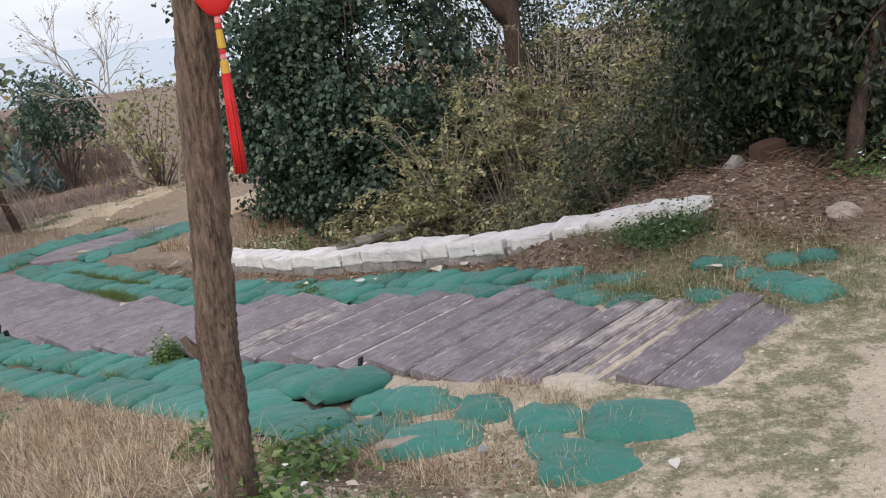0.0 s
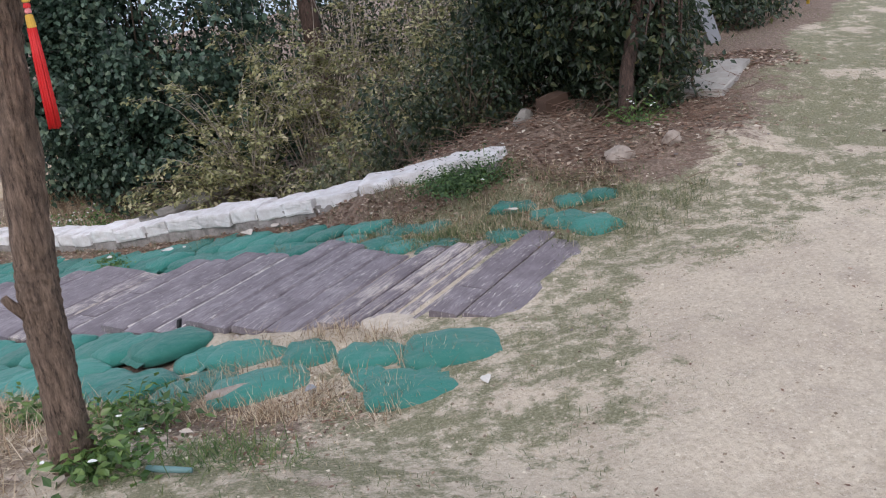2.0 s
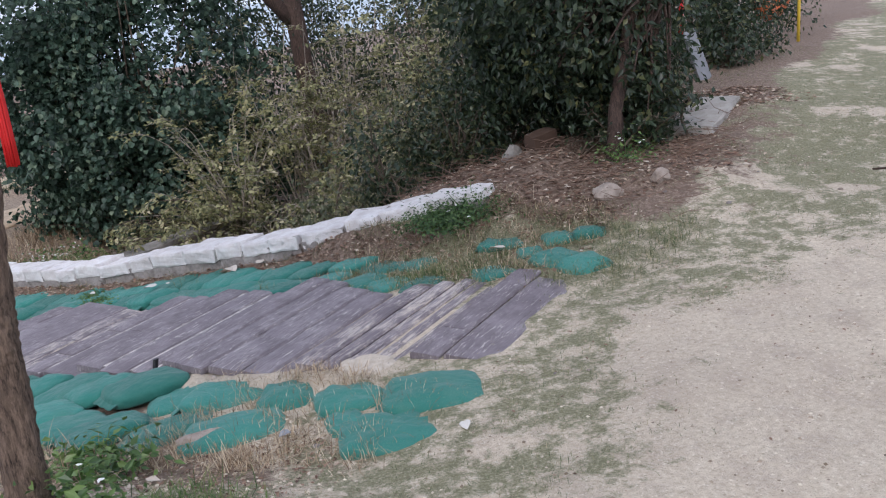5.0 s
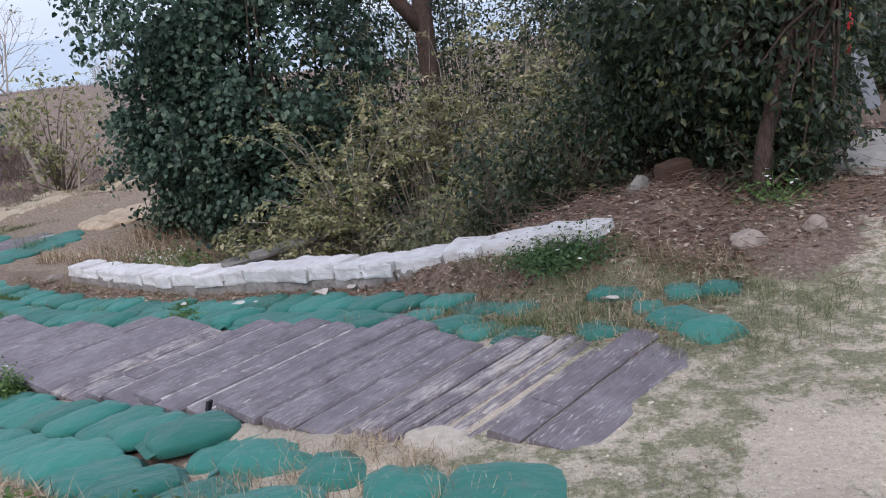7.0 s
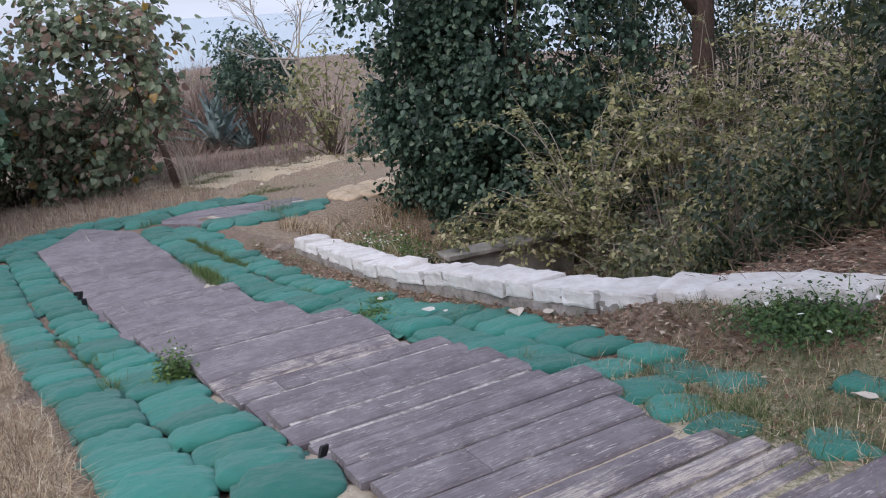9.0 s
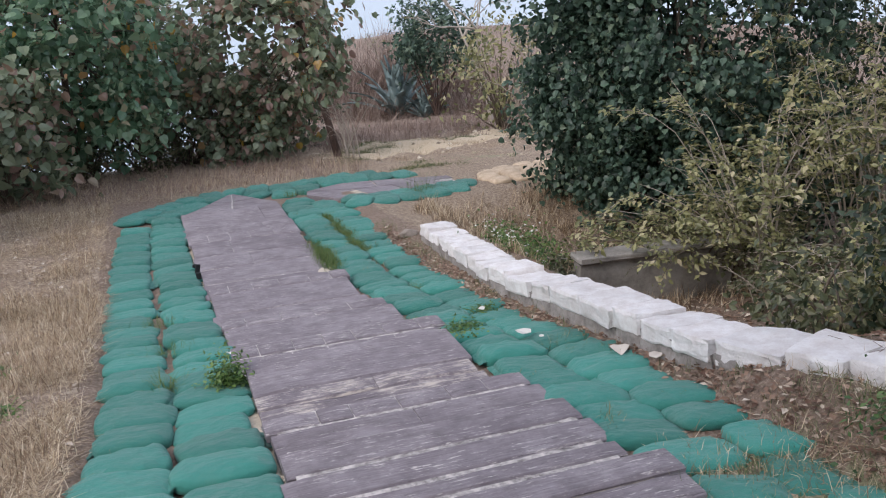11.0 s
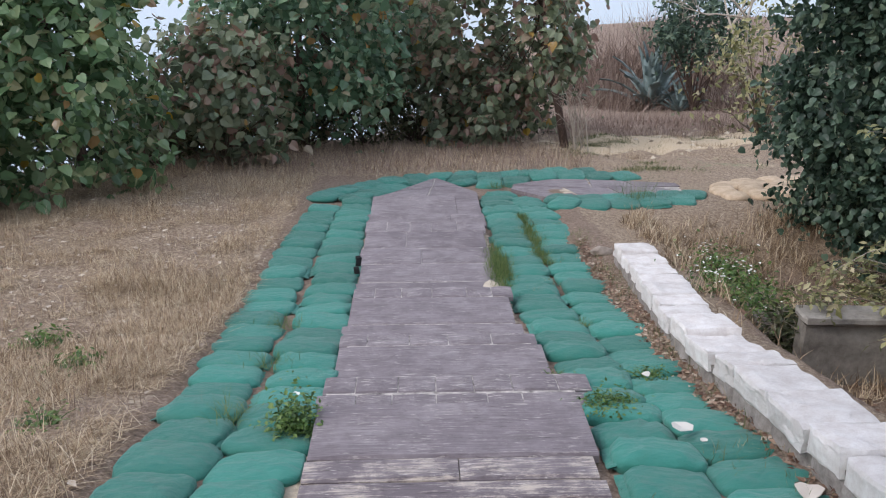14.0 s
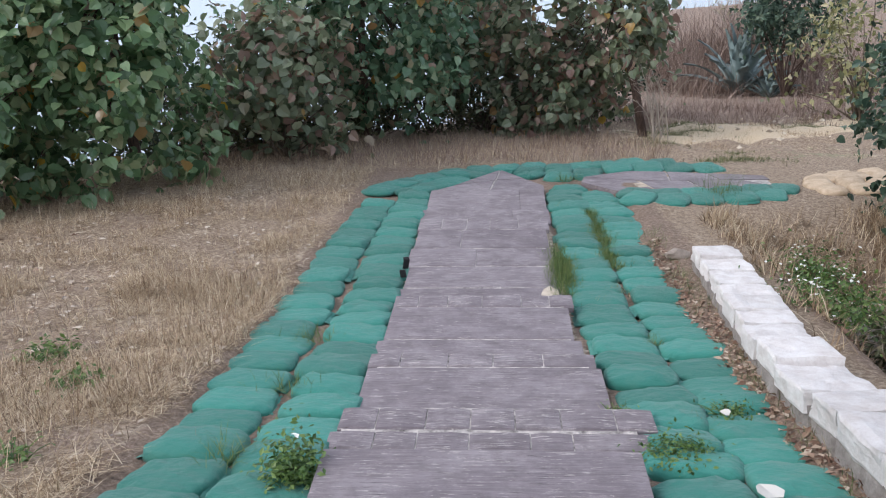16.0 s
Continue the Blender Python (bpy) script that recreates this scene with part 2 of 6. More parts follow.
def plank_material(name, worn, flecks=1.0):
    mat, n, l, b = material(name, 0.72)
    c, r = shifted(n, l)
    grain = noise_node(n, l, 9.0, 8, 0.8, c, (0.35, 14.0, 4.0))
    streak = noise_node(n, l, 6.0, 8, 0.85, c, (0.9, 13.0, 3.0))
    blot = noise_node(n, l, 3.4, 6, 0.75, c)
    base = ramp(n, l, grain, [(0.25, (0.096, 0.078, 0.088)), (0.5, (0.194, 0.163, 0.179)), (0.75, (0.325, 0.283, 0.293))])
    base = mix(n, l, math_node(n, l, "MULTIPLY", r, 0.55), base, (0.120, 0.096, 0.107))
    base = mix(n, l, ramp(n, l, blot, [(0.42, (0, 0, 0)), (0.70, (0.50, 0.50, 0.50))]), base, (0.40, 0.36, 0.375))
    damp = noise_node(n, l, 8.0, 6, 0.75, c, (0.7, 1.6, 1.0))
    base = mix(n, l, ramp(n, l, damp, [(0.52, (0, 0, 0)), (0.70, (0.55, 0.55, 0.55))]), base, (0.10, 0.08, 0.085))
    scuff = ramp(n, l, math_node(n, l, "MULTIPLY", streak, math_node(n, l, "ADD", blot, 0.42)), [(0.585 - worn * 0.17, (0, 0, 0)), (0.650 - worn * 0.12, (1, 1, 1))])
    base = mix(n, l, math_node(n, l, "MULTIPLY", scuff, (0.40 + 0.50 * worn) * flecks), base, (0.66, 0.57, 0.48) if worn > 0.6 else (0.56, 0.50, 0.48))
    line = noise_node(n, l, 4.0, 4, 0.6, c, (1.1, 40.0, 3.0))
    lines = math_node(n, l, "MULTIPLY", ramp(n, l, line, [(0.62, (0, 0, 0)), (0.66, (1, 1, 1))]), ramp(n, l, noise_node(n, l, 7.0, 5, 0.7, c, (1.0, 2.0, 1.0)), [(0.48, (0, 0, 0)), (0.60, (0.85, 0.85, 0.85))]))
    base = mix(n, l, math_node(n, l, "MULTIPLY", lines, flecks), base, (0.64, 0.58, 0.55))
    fleck = noise_node(n, l, 24.0, 5, 0.75, c, (0.55, 3.6, 1.0))
    patch = noise_node(n, l, 3.1, 4, 0.65, c, (1.0, 2.0, 1.0))
    spots = math_node(n, l, "MULTIPLY", fleck, math_node(n, l, "ADD", patch, 0.5))
    base = mix(n, l, math_node(n, l, "MULTIPLY", ramp(n, l, spots, [(0.575, (0, 0, 0)), (0.645, (0.85, 0.85, 0.85))]), flecks), base, (0.64, 0.58, 0.54))
    crack = noise_node(n, l, 11.0, 6, 0.8, c, (0.5, 9.0, 2.0))
    base = mix(n, l, ramp(n, l, crack, [(0.36, (0.85, 0.85, 0.85)), (0.41, (0, 0, 0))]), base, (0.06, 0.048, 0.052))
    l.new(base, b.inputs["Base Color"])
    bump(n, l, b, mix(n, l, 0.5, grain, mix(n, l, 0.5, streak, damp)), 0.9, 0.014)
    return mat


def bag_material():
    mat, n, l, b = material("green_mesh_cloth", 0.75)
    c, r = shifted(n, l)
    dust = noise_node(n, l, 5.0, 6, 0.7, c)
    weave = n.new("ShaderNodeTexChecker")
    weave.inputs["Scale"].default_value = 260
    l.new(c, weave.inputs["Vector"])
    crease = noise_node(n, l, 8.0, 3, 0.5, c, (1.0, 1.35, 1.0))
    soil = noise_node(n, l, 17.0, 6, 0.75, c)
    col = mix(n, l, r, (0.012, 0.150, 0.115), (0.030, 0.250, 0.200))
    col = mix(n, l, math_node(n, l, "MULTIPLY", weave.outputs["Fac"], 0.16), col, (0.006, 0.07, 0.05))
    col = mix(n, l, ramp(n, l, dust, [(0.50, (0, 0, 0)), (0.76, (0.34, 0.34, 0.34))]), col, (0.12, 0.23, 0.18))
    col = mix(n, l, ramp(n, l, soil, [(0.63, (0, 0, 0)), (0.76, (0.35, 0.35, 0.35))]), col, (0.33, 0.28, 0.22))
    l.new(col, b.inputs["Base Color"])
    b.inputs["Sheen Weight"].default_value = 0.15
    bump(n, l, b, mix(n, l, 0.12, crease, weave.outputs["Fac"]), 0.65, 0.05)
    return mat


def stone_material(name, dark, light, scale=7.0, depth=0.015, speck=None):
    mat, n, l, b = material(name, 0.9)
    c, r = shifted(n, l)
    v = noise_node(n, l, scale, 7, 0.7, c)
    f = noise_node(n, l, scale * 9, 5, 0.75, c)
    col = ramp(n, l, v, [(0.3, dark), (0.62, light)])
    col = mix(n, l, math_node(n, l, "MULTIPLY", ramp(n, l, f, [(0.52, (0, 0, 0)), (0.75, (1, 1, 1))]), 0.35), col, speck or tuple(0.55 * q for q in dark))
    tone = n.new("ShaderNodeMapRange")
    tone.inputs["To Min"].default_value, tone.inputs["To Max"].default_value = 0.84, 1.0
    l.new(r, tone.inputs["Value"])
    col = mix(n, l, 1.0, col, tone.outputs["Result"], "MULTIPLY")
    l.new(col, b.inputs["Base Color"])
    bump(n, l, b, mix(n, l, 0.5, v, f), 0.8, depth)
    return mat


def bark_material(name, dark, light):
    mat, n, l, b = material(name, 0.92)
    ridge = noise_node(n, l, 46.0, 7, 0.8, None, (1.5, 1.5, 0.26))
    plate = noise_node(n, l, 26.0, 5, 0.7, None, (1.0, 1.0, 0.45))
    col = ramp(n, l, ridge, [(0.38, dark), (0.5, tuple((p + q) / 2 for p, q in zip(dark, light))), (0.64, light)])
    col = mix(n, l, ramp(n, l, plate, [(0.48, (0, 0, 0)), (0.62, (0.55, 0.55, 0.55))]), col, tuple(0.45 * q for q in light))
    l.new(col, b.inputs["Base Color"])
    bump(n, l, b, ridge, 1.0, 0.03)
    return mat


def leaf_material(name, stops, gloss=0.36, through_light=0.38):
    mat, n, l, b = material(name, gloss)
    g = n.new("ShaderNodeNewGeometry")
    col = ramp(n, l, g.outputs["Random Per Island"], stops)
    v = noise_node(n, l, 1.3, 3, 0.6)
    col = mix(n, l, math_node(n, l, "MULTIPLY", v, 0.5), col, mix(n, l, 1.0, col, (0.55, 0.55, 0.5), "MULTIPLY"))
    l.new(col, b.inputs["Base Color"])
    b.inputs["Specular IOR Level"].default_value = 0.5
    if through_light:
        tr = n.new("ShaderNodeBsdfTranslucent")
        l.new(col, tr.inputs["Color"])
        m = n.new("ShaderNodeMixShader")
        m.inputs["Fac"].default_value = through_light
        l.new(b.outputs["BSDF"], m.inputs[1])
        l.new(tr.outputs["BSDF"], m.inputs[2])
        l.new(m.outputs["Shader"], n["Material Output"].inputs["Surface"])
    return mat


def plain_material(name, colour, rough=0.6, scale=20.0, amount=0.3, metal=0.0):
    mat, n, l, b = material(name, rough)
    v = noise_node(n, l, scale, 5, 0.7)
    col = mix(n, l, math_node(n, l, "MULTIPLY", v, amount), colour, tuple(0.45 * q for q in colour))
    l.new(col, b.inputs["Base Color"])
    b.inputs["Metallic"].default_value = metal
    bump(n, l, b, v, 0.3, 0.005)
    return mat


GROUND = ground_material()
PLANK = plank_material("stamped_grey_plank", 0.25)
PLANK_SMOOTH = plank_material("smooth_stamped_plank", 0.18, 0.62)
PLANK_WORN = plank_material("worn_stamped_plank", 0.74)
BRICK = plank_material("stamped_grey_block", 0.4, 0.9)
BAG = bag_material()
MORTAR = stone_material("patchy_mortar", (0.05, 0.042, 0.042), (0.70, 0.64, 0.60), 20, 0.015, (0.08, 0.07, 0.07))
JOINT_BED = stone_material("sandy_joint_bed", (0.045, 0.038, 0.037), (0.34, 0.29, 0.25), 6)
WHITE_STONE = stone_material("whitewashed_stone", (0.68, 0.62, 0.59), (0.89, 0.86, 0.845), 10, 0.034, (0.50, 0.43, 0.40))
GREY_STONE = stone_material("grey_rubble_stone", (0.16, 0.135, 0.122), (0.40, 0.36, 0.335), 12, 0.025)
TAN_STONE = stone_material("tan_rock", (0.22, 0.17, 0.135), (0.44, 0.375, 0.32), 8)
CONCRETE = stone_material("weathered_concrete", (0.26, 0.235, 0.205), (0.44, 0.41, 0.37), 3, 0.006)
OLD_CONCRETE = stone_material("stained_concrete", (0.13, 0.115, 0.10), (0.36, 0.335, 0.30), 3.5, 0.010)
BARK = bark_material("brown_bark", (0.05, 0.032, 0.022), (0.42, 0.29, 0.21))
DARK_BARK = bark_material("dark_bark", (0.030, 0.020, 0.016), (0.185, 0.118, 0.092))
TWIG = plain_material("twig_wood", (0.15, 0.115, 0.085), 0.9)
PALE_TWIG = plain_material("pale_twig_wood", (0.40, 0.345, 0.285), 0.9)
LEAF_DARK = leaf_material("dark_vine_leaf", [(0.0, (0.022, 0.046, 0.032)), (0.5, (0.062, 0.112, 0.076)), (0.84, (0.135, 0.215, 0.150)), (1.0, (0.25, 0.32, 0.21))], 0.45)
LEAF_ROUND = leaf_material("round_hibiscus_leaf", [(0.0, (0.085, 0.165, 0.100)), (0.45, (0.180, 0.31, 0.19)), (0.80, (0.30, 0.43, 0.27)), (0.94, (0.36, 0.33, 0.22)), (0.98, (0.390, 0.234, 0.187)), (1.0, (0.620, 0.374, 0.047))], 0.27)
LEAF_BROWN = leaf_material("browning_hibiscus_leaf", [(0.0, (0.125, 0.165, 0.10)), (0.45, (0.25, 0.31, 0.195)), (0.70, (0.40, 0.44, 0.30)), (0.78, (0.42, 0.30, 0.225)), (0.97, (0.32, 0.20, 0.17)), (1.0, (0.5, 0.32, 0.05))])
# green leaf with the shade inside tree and thickets put into its colour
LEAF_SHADED = leaf_material("shaded_green_leaf", [(0.0, (0.022, 0.036, 0.020)), (0.5, (0.040, 0.066, 0.036)), (0.85, (0.075, 0.105, 0.055)), (1.0, (0.16, 0.16, 0.06))])
LEAF_LIME = leaf_material("light_green_hibiscus_leaf", [(0.0, (0.080, 0.155, 0.078)), (0.45, (0.180, 0.30, 0.150)), (0.80, (0.35, 0.48, 0.26)), (0.95, (0.36, 0.36, 0.20)), (0.98, (0.336, 0.213, 0.157)), (1.0, (0.616, 0.403, 0.056))], 0.27)
LEAF_YELLOW = leaf_material("yellowish_shrub_leaf", [(0.0, (0.115, 0.125, 0.055)), (0.5, (0.285, 0.285, 0.125)), (0.85, (0.49, 0.465, 0.23)), (1.0, (0.64, 0.55, 0.37))])
LEAF_OLIVE = leaf_material("olive_thicket_leaf", [(0.0, (0.055, 0.066, 0.034)), (0.5, (0.12, 0.135, 0.066)), (0.85, (0.20, 0.205, 0.11)), (1.0, (0.30, 0.25, 0.16))])
LEAF_GREEN = leaf_material("fresh_weed_leaf", [(0.0, (0.05, 0.105, 0.03)), (0.5, (0.12, 0.22, 0.06)), (1.0, (0.25, 0.36, 0.11))])
LEAF_WEED = leaf_material("dark_weed_leaf", [(0.0, (0.028, 0.066, 0.022)), (0.5, (0.068, 0.140, 0.042)), (1.0, (0.16, 0.25, 0.085))], 0.5)
HAY = leaf_material("dry_grass_blade", [(0.0, (0.13, 0.080, 0.050)), (0.4, (0.36, 0.25, 0.155)), (0.8, (0.66, 0.52, 0.36)), (1.0, (0.84, 0.72, 0.55))], 0.8, 0.15)
GRASS = leaf_material("green_grass_blade", [(0.0, (0.055, 0.08, 0.028)), (0.45, (0.13, 0.165, 0.065)), (0.8, (0.33, 0.29, 0.16)), (1.0, (0.52, 0.43, 0.28))], 0.7, 0.15)
LITTER = leaf_material("dead_leaf", [(0.0, (0.09, 0.045, 0.030)), (0.45, (0.25, 0.145, 0.098)), (0.8, (0.42, 0.29, 0.21)), (0.94, (0.60, 0.50, 0.40)), (1.0, (0.70, 0.62, 0.52))], 0.8, 0.1)
REED = leaf_material("dry_reed", [(0.0, (0.16, 0.11, 0.09)), (0.6, (0.31, 0.22, 0.18)), (1.0, (0.46, 0.36, 0.30))], 0.8, 0.1)
FRESH_GRASS = leaf_material("fresh_grass_blade", [(0.0, (0.05, 0.10, 0.025)), (0.6, (0.12, 0.20, 0.05)), (1.0, (0.25, 0.28, 0.10))], 0.6, 0.25)
RED_TWIG = plain_material("reddish_dry_twig", (0.24, 0.155, 0.115), 0.9, 9, 0.8)
AGAVE = plain_material("blue_green_agave", (0.20, 0.27, 0.265), 0.55, 6, 0.5)
RED_CLOTH = plain_material("red_silk", (0.62, 0.012, 0.012), 0.55, 60, 0.35)
GOLD = plain_material("gold_thread", (0.75, 0.45, 0.08), 0.35, 80, 0.4, 0.6)
PINK = plain_material("pink_bead", (0.75, 0.25, 0.25), 0.4)
FLOWER = plain_material("white_petal", (0.80, 0.80, 0.76), 0.7)
PURPLE = plain_material("purple_petal", (0.30, 0.18, 0.55), 0.7)
RUST = plain_material("rusty_brown_block", (0.095, 0.055, 0.036), 0.85, 14, 0.7)
GREY_BOARD = plain_material("grey_weathered_board", (0.30, 0.31, 0.33), 0.75, 12, 0.5)
PAPER = plain_material("faded_litter", (0.62, 0.59, 0.54), 0.7)
ORANGE = plain_material("orange_paint", (0.52, 0.13, 0.04), 0.55)
ASPHALT = stone_material("pale_road_concrete", (0.30, 0.30, 0.30), (0.42, 0.42, 0.42), 12, 0.004)
SAND = stone_material("washed_sand", (0.40, 0.33, 0.26), (0.62, 0.54, 0.44), 18, 0.006)
PINK_SAND = stone_material("pinkish_spilt_sand", (0.26, 0.20, 0.165), (0.50, 0.42, 0.36), 16, 0.012)
TAN_BAG = stone_material("sandy_worn_bag", (0.40, 0.30, 0.20), (0.60, 0.47, 0.34), 7, 0.012)
PALE_CHIP = leaf_material("bleached_husk", [(0.0, (0.40, 0.31, 0.24)), (1.0, (0.72, 0.63, 0.53))], 0.8, 0.0)
GREY_LOG = bark_material("weathered_grey_log", (0.13, 0.11, 0.095), (0.40, 0.36, 0.32))

# ---- ground, water and distance ----
def axis(lo, hi, fine, far):
    mid = np.arange(lo, hi + fine / 2, fine)
    grow, v, out = fine, hi, []
    while v < far:
        grow *= 1.11
        v += grow
        out.append(v)
    grow, v, low = fine, lo, []
    while v > -far:
        grow *= 1.13
        v -= grow
        low.append(v)
    return np.array(low[::-1] + mid.tolist() + out)


def build_ground():
    xs, ys = axis(-9, 6, 0.075, 4500), axis(-1, 18, 0.075, 4500)
    gx, gy = np.meshgrid(xs, ys)
    gz = ground_z(gx, gy)
    nx, ny = len(xs), len(ys)
    idx = np.arange(nx * ny).reshape(ny, nx)
    quads = np.stack([idx[:-1, :-1], idx[:-1, 1:], idx[1:, 1:], idx[1:, :-1]], -1).reshape(-1, 4)
    me = bpy.data.meshes.new("ground")
    me.from_pydata(np.stack([gx, gy, gz], -1).reshape(-1, 3).tolist(), [], quads.tolist())
    s, w = sw_of(gx, gy)
    wob = 0.35 * wavy(gx, gy, 1.9, 1.0)
    left = step01(-w, 1.3, 1.7) * step01(s + wob, 0.7, 1.9)
    dry = left * (0.30 + 0.58 * step01(patches(gx, gy, 1.5, 31), 0.36, 0.56))
    dry = np.maximum(dry, 0.42 * step01(-w, 0.9, 1.3) * step01(s + wob, 0.2, 0.7))
    dry = np.maximum(dry, 0.80 * step01(w - wall_w(s), 0.15, 0.4) * step01(s, 2.0, 3.0))
    dry = np.maximum(dry, 0.72 * step01(w, 1.22, 1.34) * step01(s, 7.1, 7.4) * (1 - step01(s, 9.2, 9.6)))
    beyond = step01(s - 0.9 * step01(-w, 0.0, 1.4), 10.4, 11.4) * (1 - 0.95 * step01(w, 2.0, 2.9) * (1 - step01(s, 16.5, 17.5)))
    dry = np.maximum(dry, (0.80 - 0.15 * step01(s, 13.0, 15.0)) * beyond)
    ridge = step01(np.sin(5.2 * s + 0.9 * np.sin(1.1 * w) + 0.4 * w), -0.2, 0.7)
    band = step01(s + 0.5 * wob, 13.9, 14.3) * (1 - step01(s + 0.9 * wob, 16.4, 17.2)) * step01(w, 1.4, 2.4) * (1 - step01(w, 8.0, 11.0))
    sandy = band * (0.45 + 0.55 * step01(patches(gx, gy, 1.1, 21), 0.34, 0.5)) + 0.5 * np.exp(-(((s - 12.6) / 0.8) ** 2 + ((w - 4.4) / 1.6) ** 2))
    dry = dry * (1 - np.clip(1.5 * sandy * (0.65 + 0.35 * ridge), 0, 1))
    dry = np.maximum(dry, 0.9 * step01(np.hypot(gx, gy), 26, 40))
    green = (0.31 + 0.09 * step01(w, 1.4, 2.8)) * turf_mask(gx, gy)
    green = np.maximum(green, 0.42 * step01(w, 0.45, 0.6) * (1 - step01(w, 1.7, 2.1)) * step01(s + wob, -0.35, 0.0) * (1 - step01(s, 1.8, 2.4)))
    green = np.maximum(green, (0.22 + 0.42 * step01(patches(gx, gy, 0.8, 41), 0.38, 0.60)) * step01(s, 11.5, 12.0) * (1 - step01(s + wob, 13.4, 14.2)) * step01(w, 1.8, 2.6))
    green = np.maximum(green, 0.05 * left)
    litter = 0.88 * step01(w + 0.4 * wob, 1.25, 1.75) * (1 - step01(s + wob, 1.9, 2.8)) * step01(s + 0.5 * wob, -0.45, 0.15)
    litter = np.maximum(litter, 0.62 * step01(w, 2.0, 2.6) * (1 - step01(s, 1.9, 2.8)) * step01(s + wob, -0.45, 0.1))
    seams = (step01(w, -1.62, -1.5) * (1 - step01(w, -0.80, -0.72)) + step01(w, 0.40, 0.5) * (1 - step01(w, 1.25, 1.35))) * step01(s, 1.2, 1.8) * (1 - step01(s, 11.6, 12.0))
    litter = np.maximum(litter, 0.74 * seams * (1 - 0.6 * step01(-w, 0.6, 0.7) * step01(w, -0.86, -0.80) * (1 - step01(s, 3.2, 3.6))))
    litter = np.maximum(litter, 0.40 * np.exp(-(((s + 0.15) / 0.55) ** 2 + ((w - 3.1) / 1.5) ** 2)))
    litter = np.maximum(litter, 0.70 * np.exp(-(((s - 11.0) / 0.5) ** 2 + ((w - 0.7) / 0.8) ** 2)))
    litter = np.maximum(litter, 0.50 * np.exp(-(((s - 0.75) / 0.55) ** 2 + ((w + 1.62) / 0.30) ** 2)))
    litter = np.maximum(litter, 0.7 * step01(w, 1.8, 2.4) * step01(s, 17.2, 17.9) * (1 - step01(s, 20, 22)))
    litter = np.maximum(litter, 0.6 * step01(w, 1.12, 1.22) * (1 - step01(w, 1.4, 1.55)) * step01(s, 0.5, 1.5))
    litter = np.maximum(litter, 0.75 * step01(-w, 4.6, 6.0) * step01(s, 7, 9))
    litter = np.maximum(litter, 0.85 * step01(w - wall_w(s), 0.4, 0.8) * step01(s, 1.8, 2.6) * (1 - step01(s, 7.0, 9.0)))
    litter = np.maximum(litter, 0.85 * step01(np.hypot(gx, gy), 26, 38))
    litter = np.maximum(litter, 0.62 * step01(s + 2 * wob, 17.0, 19.0) * (1 - step01(s, 27, 34)))
    colour = np.stack([dry, green, litter, np.ones_like(dry)], -1).reshape(-1, 4)
    a = me.color_attributes.new("cover", "FLOAT_COLOR", "POINT")
    a.data.foreach_set("color", np.clip(colour, 0, 1).astype(np.float32).ravel())
    d = me.attributes.new("dune", "FLOAT", "POINT")
    d.data.foreach_set("value", (step01(s, 8.5, 11.5) * step01(w, 1.6, 3.0)).astype(np.float32).ravel())
    return tagged(finish("ground", me, GROUND, None, "", True), "sandy ground with patchy dry grass and leaf litter", "ground", kind="structure")


build_ground()
WATER, wnn, wll, wb = material("sea_water", 0.25)
wb.inputs["Base Color"].default_value = (0.30, 0.38, 0.43, 1)
bump(wnn, wll, wb, noise_node(wnn, wll, 0.25, 4), 0.3, 0.5)
bm = bmesh.new()
bmesh.ops.create_grid(bm, x_segments=4, y_segments=4, size=4900)
sea = part("water", bm, WATER)
sea.location = (0, 0, -32)
tagged(sea, "pale grey-blue sea under an overcast sky", "sea", kind="structure")

# ---- the stairway: planks and blocks, step by step ----
# each step: left and right edge, then rows (from, to, kind); p plank, w worn plank, b blocks
STEPS = [
    (-0.48, 0.56, [(-0.07, 0.20, "p", 0.52), (0.204, 0.37, "p", 0.63)]),
    (-0.67, 0.50, [(0.37, 0.46, "w", 0.46), (0.464, 0.56, "w", 0.50), (0.564, 0.66, "w", 0.53), (0.664, 0.77, "w", 0.50), (0.774, 0.90, "w", 0.40)]),
    (-0.72, 0.48, [(0.90, 1.03, "p", 0.34), (1.034, 1.22, "p", 0.38), (1.224, 1.44, "p", 0.44), (1.444, 1.60, "p", 0.52), (1.604, 1.76, "p", 0.57)]),
    (-0.71, 0.53, [(1.76, 1.92, "b"), (1.924, 2.05, "p"), (2.054, 2.26, "p"), (2.264, 2.48, "p")]),
    (-0.70, 0.55, [(2.48, 2.82, "p"), (2.824, 2.98, "b")]),
    (-0.70, 0.47, [(2.98, 3.14, "w"), (3.144, 3.29, "w"), (3.294, 3.46, "w"), (3.464, 3.92, "p")]),
    (-0.73, 0.58, [(3.92, 4.10, "b"), (4.104, 4.27, "b"), (4.274, 4.48, "b", 0.61)]),
    (-0.69, 0.47, [(4.48, 4.60, "p"), (4.604, 5.09, "p"), (5.094, 5.27, "b")]),
    (-0.71, 0.43, [(5.27, 5.69, "p"), (5.694, 6.20, "p"), (6.204, 6.42, "b")]),
    (-0.72, 0.40, [(6.42, 6.84, "p"), (6.844, 7.33, "p"), (7.334, 7.80, "p"), (7.804, 8.36, "p"), (8.364, 8.76, "b")]),
    (-0.74, 0.47, [(8.76, 9.22, "p"), (9.224, 10.04, "p")]),
]


